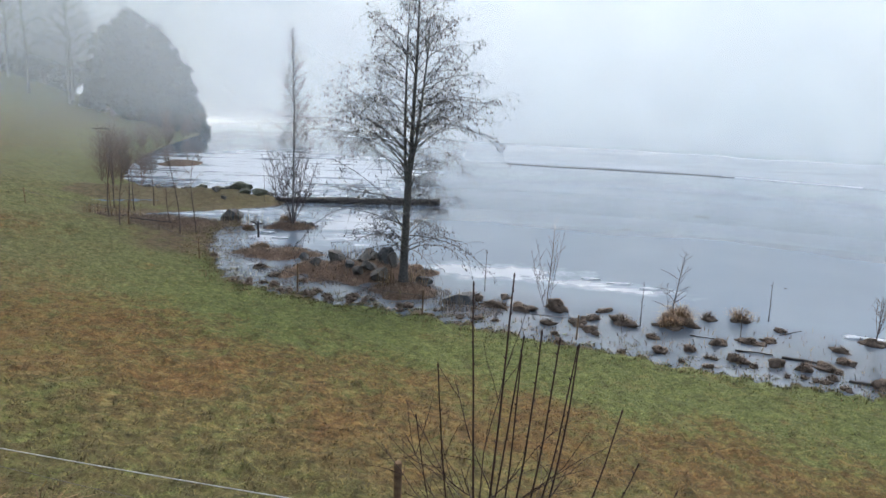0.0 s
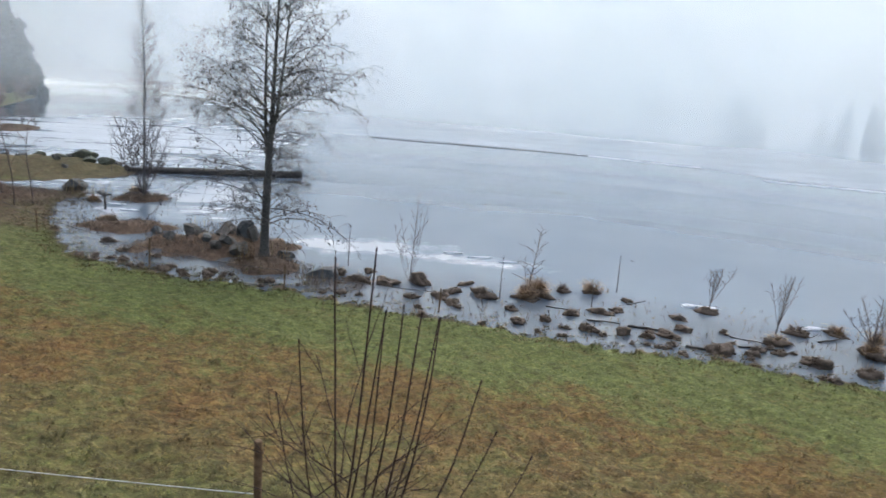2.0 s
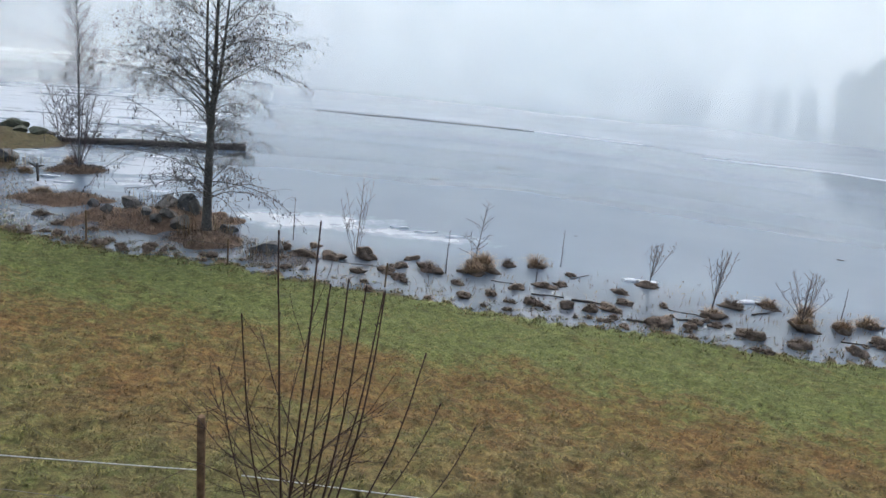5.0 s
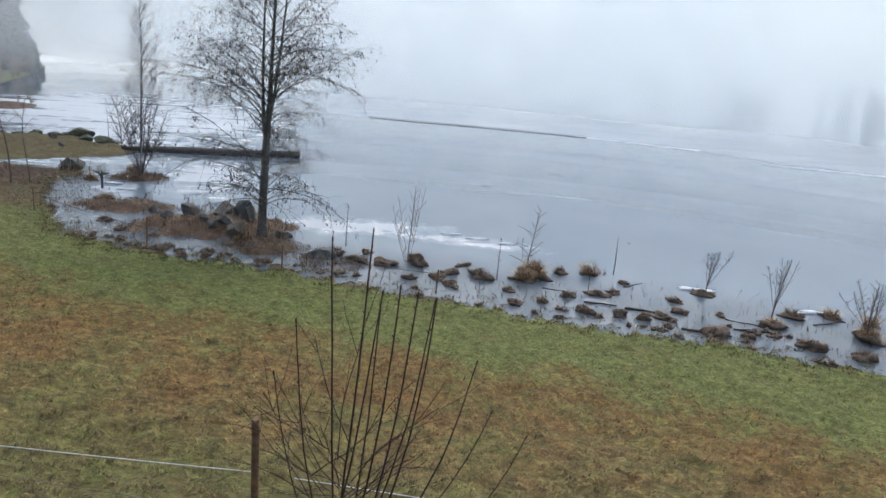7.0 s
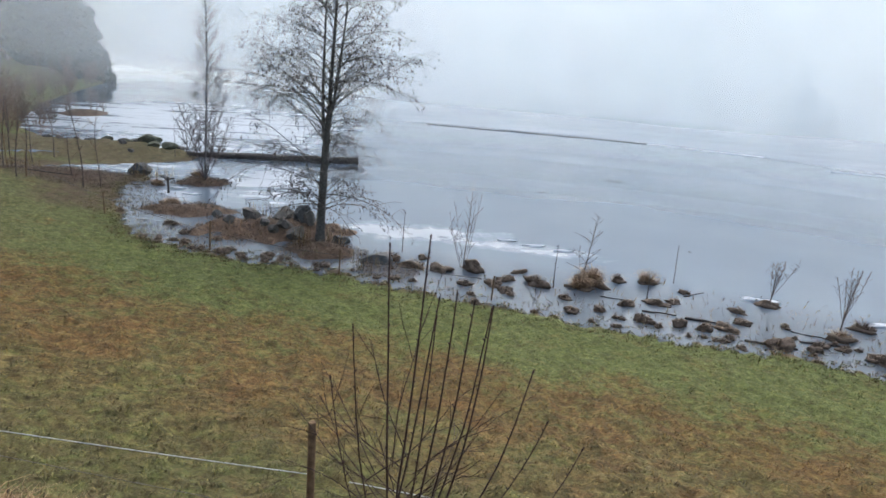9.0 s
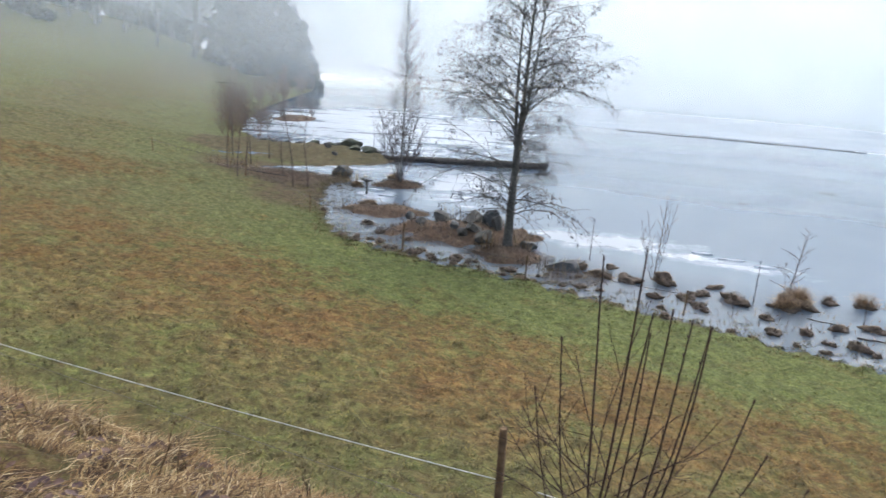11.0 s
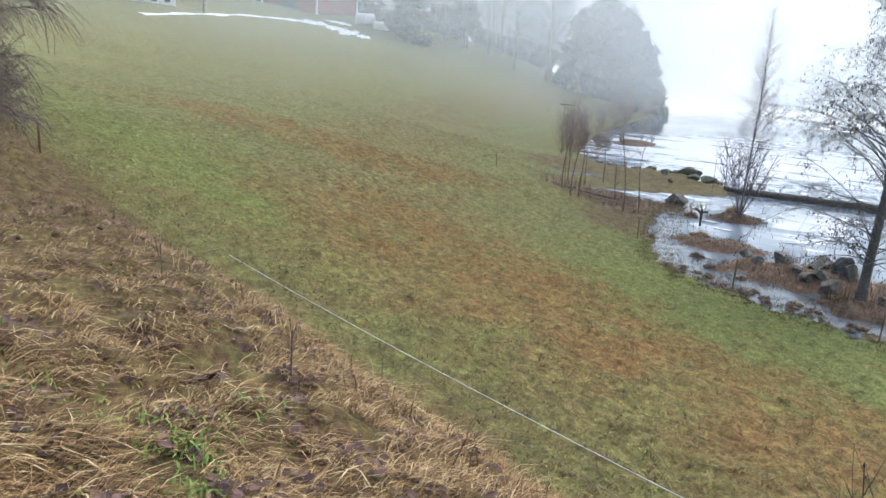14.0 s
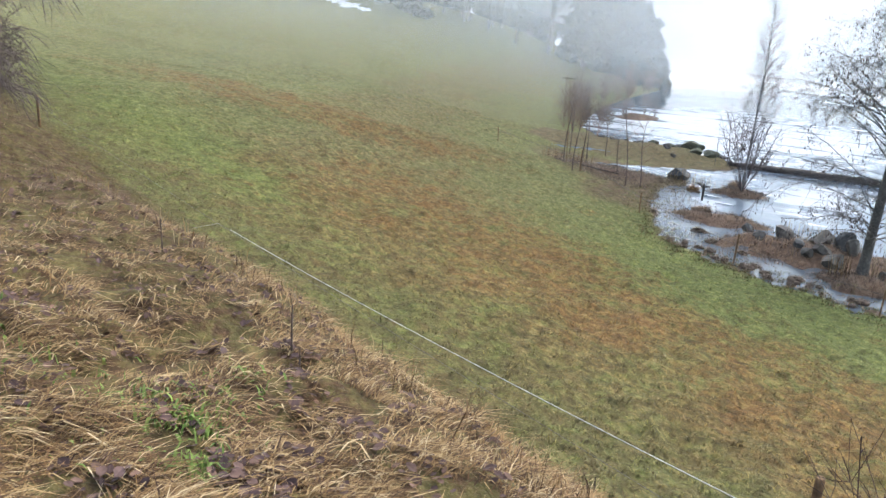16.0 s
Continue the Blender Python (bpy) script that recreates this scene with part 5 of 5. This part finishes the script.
# ---- woods in the fog ----
def spruce_meshes(tall, seed, wide, bare=0.12):
    """A spruce: straight trunk and many drooping sprays of needles."""
    rng = np.random.RandomState(seed)
    tb = Tubes()
    tb.add([(0, 0, -0.3), (0, 0, tall * 0.5), (0, 0, tall)], (tall * 0.016, tall * 0.01, 0.02), 7)
    n = int(150 * tall)
    k = rng.uniform(0, 1, n) ** 0.8
    z = tall * (bare + (1 - bare) * k)
    a = rng.uniform(0, 6.283, n)
    lobes = 1 + 0.3 * np.sin(a * 3 + z * 1.7 + seed) + 0.18 * np.sin(a * 5 - z * 2.3)
    r = wide * (1 - k) ** 0.75 * lobes * rng.uniform(0.25, 1.0, n) + 0.15
    p = np.stack([np.cos(a) * r, np.sin(a) * r, z - r * 0.25], 1)
    out = np.stack([np.cos(a), np.sin(a), np.full(n, -0.35)], 1)
    side = np.stack([-np.sin(a), np.cos(a), np.zeros(n)], 1)
    s = rng.uniform(0.35, 0.85, n)[:, None] * (0.5 + 0.5 * (1 - k[:, None]))
    tip = p + out * s + rng.normal(0, 0.1, (n, 3))
    v = np.stack([p - out * s * 0.4, p + side * s * 0.35 + np.array([0, 0, -0.12]), tip, p - side * s * 0.35 + np.array([0, 0, -0.12])], 1).reshape(-1, 3)
    f = (np.arange(n) * 4)[:, None] + np.array([[0, 1, 2, 3]])
    return tb.mesh("trunk", TWIG), mesh_of("crown", v, f, NEEDLE)


def plant(name, meshes, at, label, group, turn=0.0, grow=1.0):
    x, y = at
    ob = empty(name, (x, y, max(ground_z(x, y), 0) - 0.1), label, "tree", group)
    ob.rotation_euler = (0, 0, radians(turn))
    ob.scale = (grow, grow, grow)
    for part_name, me in zip(("trunk", "crown"), meshes):
        piece(part_name, me, ob)
    return ob


def bare_meshes(tall, seed):
    rng = np.random.RandomState(seed)
    bole, tw = Tubes(), Tubes()
    hs = np.linspace(0, 1, 8)
    line = np.stack([0.4 * np.sin(hs * 3 + seed), 0.3 * np.cos(hs * 2 + seed) * hs, hs * tall], 1)
    bole.add(line, tall * 0.012 * (1 - hs) + 0.02, 6)
    for i in range(34):
        k = 0.25 + 0.74 * (i + rng.uniform()) / 34
        p = np.array([np.interp(k, hs, line[:, c]) for c in range(3)])
        a = i * 2.4
        reach = tall * 0.2 * (1 - k) ** 0.6 + 0.5
        pts = bend(p, (math.cos(a), math.sin(a), 1.1), reach * rng.uniform(0.8, 1.4), 0.2, 4, rng, 0.2)
        tw.add(pts, np.linspace(0.05, 0.016, 5), 4)
        for j in range(5):
            tw.add(bend(pts[rng.randint(1, 5)], (math.cos(a), math.sin(a), 0.6) + rng.normal(0, 0.6, 3), reach * rng.uniform(0.25, 0.6), 0.4, 3, rng, 0.3), np.linspace(0.026, 0.014, 4), 3)
    return bole.mesh("trunk", BARK), tw.mesh("crown", BIRCH_TWIG)


def pine_meshes(tall, seed, wide, low=0.12):
    """A broad old pine: several leaning lobes of needles on a stout trunk."""
    rng = np.random.RandomState(seed)
    tb = Tubes()
    tb.add([(0, 0, -0.3), (0.2, 0, tall * 0.4), (0.1, 0.2, tall * 0.9)], (tall * 0.022, tall * 0.016, 0.05), 8)
    pts = []
    for i in range(17):
        k = low + (0.95 - low) * i / 16
        a = i * 2.4 + rng.normal(0, 0.4)
        out = wide * (0.75 - 0.55 * k) * rng.uniform(0.5, 1.1)
        c = np.array([math.cos(a) * out, math.sin(a) * out, k * tall])
        tb.add([(0.1, 0, k * tall * 0.93), c * (0.5, 0.5, 0.98), c], (0.07, 0.05, 0.02), 4)
        size = wide * (0.5 - 0.24 * k) * rng.uniform(0.8, 1.2)
        q = rng.normal(0, 1, (160, 3))
        q /= np.linalg.norm(q, axis=1)[:, None]
        pts.append(c + q * rng.uniform(0.1, 1.0, (160, 1)) ** 0.6 * (size, size, size * 0.55))
    p = np.concatenate(pts)
    n = len(p)
    d1, d2 = rng.normal(0, 0.34, (n, 3)), rng.normal(0, 0.2, (n, 3))
    v = np.stack([p - d1, p + d2, p + d1, p - d2], 1).reshape(-1, 3)
    f = (np.arange(n) * 4)[:, None] + np.array([[0, 1, 2, 3]])
    return tb.mesh("trunk", TWIG), mesh_of("crown", v, f, NEEDLE)


SPRUCES = [pine_meshes(14, 1, 3.4), pine_meshes(12, 2, 3.6, 0.08), spruce_meshes(15, 3, 2.3, 0.1), pine_meshes(10, 4, 3.6, 0.03), pine_meshes(15, 5, 3.2, 0.25)]
BARES = [bare_meshes(14, 1), bare_meshes(12, 2), bare_meshes(16, 3)]
rng = np.random.RandomState(31)
WOOD = "trees of the wood on the headland"
# the outermost trees on the point, then the edge of the wood climbing to the barn, then the depth behind it
EDGE = [(-35.5, 100.5, 3, 0.88), (-37.5, 101.5, 2, 0.8), (-39.0, 103.0, 0, 0.95), (-41.2, 101.8, 4, 0.9), (-36.8, 103.5, 2, 0.72), (-43.0, 102.0, 0, 1.0), (-35.4, 95.6, 3, 0.36), (-36.9, 96.2, 3, 0.4), (-38.0, 100.0, 3, 0.45), (-39.5, 97.8, 3, 0.4), (-33.6, 98.4, 3, 0.5), (-35.0, 97.6, 3, 0.45), (-32.9, 100.2, 3, 0.4)]
for x, y, k, g in EDGE:
    plant("conifer", SPRUCES[k], (x, y), "dark conifer fading into the fog on the headland", WOOD, rng.uniform(0, 360), g)
for x, y, k, g in ((-46.5, 99.5, 3, 0.45), (-44.5, 112.0, 4, 0.8), (-47.5, 110.5, 2, 0.85), (-49.5, 110.0, 1, 0.75), (-51.5, 108.5, 0, 0.85), (-54.0, 107.5, 3, 0.8), (-56.5, 106.0, 2, 0.9)):
    plant("conifer", SPRUCES[k], (x, y), "grey conifer fading into the fog behind the headland", WOOD, x * 50, g)
# rows of the wood, each behind one more of the added fog sheets
for near, far, count, firs in ((98, 111, 36, 0.3), (120, 124, 44, 0.45), (131, 143, 60, 0.65)):
    for i in range(count):
        az = -21 - 37 * rng.uniform(0, 1)
        x, y = polar(az, rng.uniform(near, far))
        if inland(x, y)[0] < 1.5 or (near < 110 and (az < -37.5 or az > -23.5)) or (near < 120 and az < -40.5):
            continue
        if rng.uniform() < firs:
            plant("conifer", SPRUCES[rng.randint(5)], (x, y), "dark conifer fading into the fog at the meadow's edge", WOOD, rng.uniform(0, 360), rng.uniform(0.5, 1.2))
        else:
            plant("bare_birch", BARES[rng.randint(3)], (x, y), "tall leafless birch among conifers in the fog", WOOD, rng.uniform(0, 360), rng.uniform(0.9, 1.25))
for i in range(20):
    x, y = polar(rng.uniform(-62, -39), rng.uniform(131, 143))
    plant("conifer" if i % 3 else "bare_birch", SPRUCES[rng.randint(5)] if i % 3 else BARES[rng.randint(3)], (x, y), "tree behind the farm, grey in the fog", "trees behind the farm", rng.uniform(0, 360), rng.uniform(0.6, 0.95))
for i in range(84):
    az = 36.5 + 30 * rng.uniform(0, 1) ** 0.8
    x, y = polar(az, rng.uniform(120, 124) if az > 39 and i % 2 else rng.uniform(131, 140))
    plant("conifer" if i % 4 else "bare_birch", SPRUCES[rng.randint(5)] if i % 4 else BARES[rng.randint(3)], (x, y), "tree on the opposite shore, pale in the fog", "trees on the opposite shore", rng.uniform(0, 360), rng.uniform(0.5, 1.0) * min(1, 0.4 + (az - 36.5) * 0.08))
for az, dist, g in ((30.2, 132, 0.4), (31.0, 134, 0.5), (31.7, 131, 0.42), (32.8, 133, 0.36)):
    plant("conifer", SPRUCES[int(dist) % 5], polar(az, dist), "small conifer on an islet, almost lost in the fog", "trees on the opposite shore", az * 40, g)
# drooping tree and bush at the foot of the bank
build_bare_tree("weeping_tree", "leafless tree with hanging pale twigs over the bank", -16.15, 5.75, 6.5, [(0.2, 2.1), (0.5, 2.5), (0.8, 1.9), (1, 0.6)], 170, 140, 0.10, BARK, BIRCH_TWIG, rise=0.6, low=0.12, side=30, droop=0.8, twig_r=0.0056)
build_bare_tree("bank_bush", "scrubby leafless bush beside the fence", -21.3, 9.9, 2.4, [(0.1, 0.9), (0.6, 1.2), (1, 0.5)], 60, 141, 0.022, SAPLING, BIRCH_TWIG, category="bush", rise=1.0, low=0.05, side=16,
                stems=((30, 2.0, 0.5), (150, 1.9, 0.6), (260, 2.0, 0.5), (80, 1.7, 0.9), (330, 1.8, 0.8)), twig_r=0.0036)


# ---- far ice edge: thin ridges on the lake ----
def build_ridge(pts, wide, material, seed, label):
    rng = np.random.RandomState(seed)
    pts = np.array(pts, float)
    ts = np.linspace(0, len(pts) - 1, 90)
    c = np.stack([np.interp(ts, np.arange(len(pts)), pts[:, k]) for k in (0, 1)], 1)
    c[:, 1] += rng.normal(0, 0.08, 90).cumsum() * 0.4
    w = wide * np.abs(rng.normal(0.7, 0.4, 90)) * np.sin(np.linspace(0.05, 3.09, 90)) + 0.02
    v = np.stack([np.column_stack([c[:, 0], c[:, 1] + w * k, np.full(90, h)]) for k, h in ((-1, 0.005), (0, 0.07), (1, 0.005))], 1).reshape(-1, 3)
    tagged(new("ice_ridge", mesh_of("ice_ridge", v, grid_faces(90, 3), material, soft=True)), label, "ice ridge", "ridges on the lake ice")


build_ridge([(5.8, 71.6), (11, 69.9), (16, 68.9)], 0.045, DARKSTONE, 1, "thin dark crack along the lake ice")
build_ridge([(14, 69.2), (21, 67.6), (25.4, 66)], 0.07, DARKSTONE, 2, "thin dark crack along the lake ice")
build_ridge([(24.5, 66.2), (29.5, 63.7), (34, 61)], 0.45, SNOW, 3, "thin white ridge along the lake ice")
build_ridge([(36, 54.2), (42.8, 51.7), (46, 50), (50, 45)], 0.4, SNOW, 4, "thin white ridge along the lake ice")
build_ridge([(57, 84), (66, 82), (78, 76), (90, 70)], 0.9, SNOW, 5, "broad white drift on the far lake ice")
build_ridge([(-14, 103), (-8, 101), (0, 98)], 0.5, SNOW, 6, "thin white ridge along the lake ice")


# ---- meadow grass, bank straw, leaves, herbs ----
def scatter(n, lo, hi, rng, az0, az1, power=1.0):
    """Places on the ground between two distances and two bearings."""
    az = np.radians(rng.uniform(az0, az1, n))
    r = lo + (hi - lo) * rng.uniform(0, 1, n) ** power
    return r * np.sin(az), r * np.cos(az)


def meadow_blades():
    rng = np.random.RandomState(51)
    x, y = scatter(330000, 5.2, 34, rng, -66, 58, 1.3)
    d, u = inland(x, y), bank_side(x, y)
    keep = (d > 0.15) & (u < 0.4) & (waves(x, y, 0.3, 61) + rng.normal(0, 0.6, len(x)) > -0.35)
    x, y, d, u = x[keep], y[keep], d[keep], u[keep]
    roots = np.stack([x, y, height(x, y) + 0.05 * waves(x, y, 0.55, 21) * smooth(0.3, 1.5, d) - 0.01], 1)
    h = rng.uniform(0.022, 0.06, len(x)) * (1 + 0.8 * np.maximum(0, waves(x, y, 0.42, 62)))
    me = blades("meadow_grass", roots, h, 1.9, 0.014, BLADES, rng, {"lie": np.stack([d, u], 1)})
    tagged(new("meadow_grass", me), "short wet winter grass, green, rust and straw", "grass", kind="stuff")


def bank_straw():
    rng = np.random.RandomState(52)
    x, y = scatter(330000, 1.9, 27, rng, -80, 12, 1.9)
    u = bank_side(x, y)
    along = (x - FENCE_A[0]) * FD[0] + (y - FENCE_A[1]) * FD[1]
    keep = (u > -0.1) & (u < 7) & (rng.uniform(0, 1, len(x)) < 0.3 + 0.7 * smooth(0.1, 0.9, u)) & (waves(x, y, 0.8, 63) + 0.5 * waves(x, y, 0.33, 66) + rng.normal(0, 0.3, len(x)) > -0.08)
    x, y, u, along = x[keep], y[keep], u[keep], along[keep]
    roots = np.stack([x, y, height(x, y) - 0.004 + rng.uniform(0, 0.02, len(x))], 1)
    comb = math.atan2(FENCE_A[1] + 0.001, 3.2) + 0.8 * waves(x, y, 1.1, 64) + rng.normal(0, 0.75, len(x))
    h = rng.uniform(0.016, 0.058, len(x)) * (1 + 0.9 * np.maximum(0, waves(x, y, 0.7, 65)))
    rotten = smooth(5.5, 9.0, along + 1.2 * waves(x, y, 1.5, 67)) > rng.uniform(0, 1, len(x))
    for name, some, material, width, label in (("bank_straw", ~rotten, STRAW, 0.0072, "flattened tangle of dead straw on the bank"), ("bank_bracken", rotten, BRACKEN, 0.009, "rotten brown bracken flattened on the bank")):
        me = blades(name, roots[some], h[some], 3.6, width, material, rng, heading=comb[some])
        tagged(new(name, me), label, "dead grass", kind="stuff")
    # bleached straw curling over the lip of the bank
    x, y = scatter(60000, 2.6, 10, rng, -66, 6, 1.2)
    u = bank_side(x, y)
    lip = (np.abs(u - 1.35 - 0.35 * waves(x, y, 1.4, 68)) < 0.55) & (waves(x, y, 0.6, 69) > -0.35)
    x, y = x[lip], y[lip]
    roots = np.stack([x, y, height(x, y) + rng.uniform(0, 0.03, len(x))], 1)
    me = blades("lip_straw", roots, rng.uniform(0.02, 0.075, len(x)), 2.8, 0.0065, TANSTRAW, rng, heading=math.atan2(FENCE_A[1], 3.2) + rng.normal(0, 0.9, len(x)))
    tagged(new("lip_straw", me), "bleached tan straw curling over the lip of the bank", "dead grass", kind="stuff")
    # standing ears along the lip of the bank and by the fence
    x, y = scatter(9000, 3.0, 14, rng, -75, 5, 1.2)
    u = bank_side(x, y)
    lip = ((u > 1.0) & (u < 2.6) & (rng.uniform(0, 1, len(x)) < 0.5)) | ((np.abs(u) < 0.4) & (rng.uniform(0, 1, len(x)) < 0.03))
    x, y = x[lip], y[lip]
    roots = np.stack([x, y, height(x, y) - 0.01], 1)
    me = blades("standing_straw", roots, rng.uniform(0.12, 0.34, len(x)), 0.55, 0.006, STRAW, rng)
    tagged(new("standing_straw", me), "upright pale dead grass along the lip of the bank", "dead grass", kind="stuff")


def litter(name, n, lo, hi, az0, az1, size, material, label, category, rng, seed, cut, rise=0.03):
    x, y = scatter(n, lo, hi, rng, az0, az1, 1.3)
    u = bank_side(x, y)
    keep = (u > 0.2) & (u < 6) & (waves(x, y, 0.75, seed) > cut)
    x, y = x[keep], y[keep]
    z = height(x, y) + rng.uniform(0.015, 0.03 + rise, len(x))
    m = len(x)
    a, s = rng.uniform(0, 6.283, m), size * rng.uniform(0.6, 1.3, m)
    tilt = rng.normal(0, 0.35, (m, 2))
    ring = np.array([(1, 0), (0.55, 0.55), (-0.1, 0.62), (-0.9, 0.1), (-0.3, -0.6), (0.5, -0.5)])
    c, sn = np.cos(a)[:, None], np.sin(a)[:, None]
    px = (ring[None, :, 0] * c - ring[None, :, 1] * sn) * s[:, None]
    py = (ring[None, :, 0] * sn + ring[None, :, 1] * c) * s[:, None]
    curl = 0.35 * s[:, None] * (ring[None, :, 1] ** 2)
    v = np.stack([x[:, None] + px, y[:, None] + py, z[:, None] + px * tilt[:, :1] + py * tilt[:, 1:] + curl], -1).reshape(-1, 3)
    f = (np.arange(m) * 6)[:, None, None] + np.array([[0, 1, 2, 3], [0, 3, 4, 5]])[None]
    tagged(new(name, mesh_of(name, v, f.reshape(-1, 4), material)), label, category, kind="stuff")


def herbs():
    rng = np.random.RandomState(54)
    roots = []
    for az, dist, r, n in ((-52, 3.75, 0.13, 150), (-52.6, 3.25, 0.08, 90), (-55, 4.0, 0.16, 80), (-49.5, 4.3, 0.12, 50), (-58, 3.6, 0.25, 60), (-62, 4.6, 0.3, 50)):
        cx, cy = polar(az, dist)
        px, py = cx + rng.normal(0, r, n), cy + rng.normal(0, r, n)
        roots.append(np.stack([px, py, height(px, py)], 1))
    roots = np.concatenate(roots)
    tagged(new("green_herbs", blades("green_herbs", roots, rng.uniform(0.04, 0.11, len(roots)), 1.0, 0.014, HERB, rng)), "small fresh green weeds among the straw", "weeds", kind="stuff")


def water_edge():
    """Ragged tufts where meadow and water meet."""
    rng = np.random.RandomState(55)
    k = rng.uniform(2.5, 18, 42000)
    i = k.astype(int)
    p = LAND_EDGE[i] + (LAND_EDGE[i + 1] - LAND_EDGE[i]) * (k - i)[:, None]
    x, y = p[:, 0] + rng.normal(0.1, 0.6, len(k)), p[:, 1] + rng.normal(0.15, 0.6, len(k))
    clump = waves(x, y, 0.8, 81) + 0.6 * waves(x, y, 0.35, 82)
    keep = (clump > 0.1) & (height(x, y) > -0.16)
    x, y = x[keep], y[keep]
    roots = np.stack([x, y, np.maximum(height(x, y), -0.03)], 1)
    h = rng.uniform(0.04, 0.13, len(x))
    brown = rng.uniform(0, 1, len(x)) < np.where(inland(x, y) > 0.1, 0.1, 0.4)
    d = np.maximum(inland(x, y), 1.2)
    tagged(new("edge_grass", blades("edge_grass", roots[~brown], h[~brown], 0.8, 0.014, BLADES, rng, {"lie": np.stack([d, -d], 1)[~brown]})), "wet green grass tufts at the water's edge", "grass", kind="stuff")
    tagged(new("edge_sedge", blades("edge_sedge", roots[brown], h[brown], 0.8, 0.013, SEDGE, rng)), "brown sedge tufts at the water's edge", "dead grass", kind="stuff")


meadow_blades()
water_edge()
bank_straw()
litter("fallen_leaves", 9000, 2.2, 12, -80, -25, 0.03, LEAFMOULD, "wet dark fallen leaves on the bank", "leaves", np.random.RandomState(53), 71, 0.12)
herbs()
for i, (az, dist, tall) in enumerate(((-45.0, 4.85, 0.42), (-44.4, 4.7, 0.22), (-19.5, 5.9, 0.4), (-54.5, 7.5, 0.4), (-26, 6.4, 0.35))):
    x, y = polar(az, dist)
    build_bare_tree("dead_weed", "thin dry dark weed stalk beside the fence", x, y, tall, [(0.3, 0.06), (1, 0.04)], 6, 160 + i, 0.004, SAPLING, SAPLING, category="weed", rise=1.8, low=0.4, side=1, group="weed stalks on the bank", twig_r=0.0016)
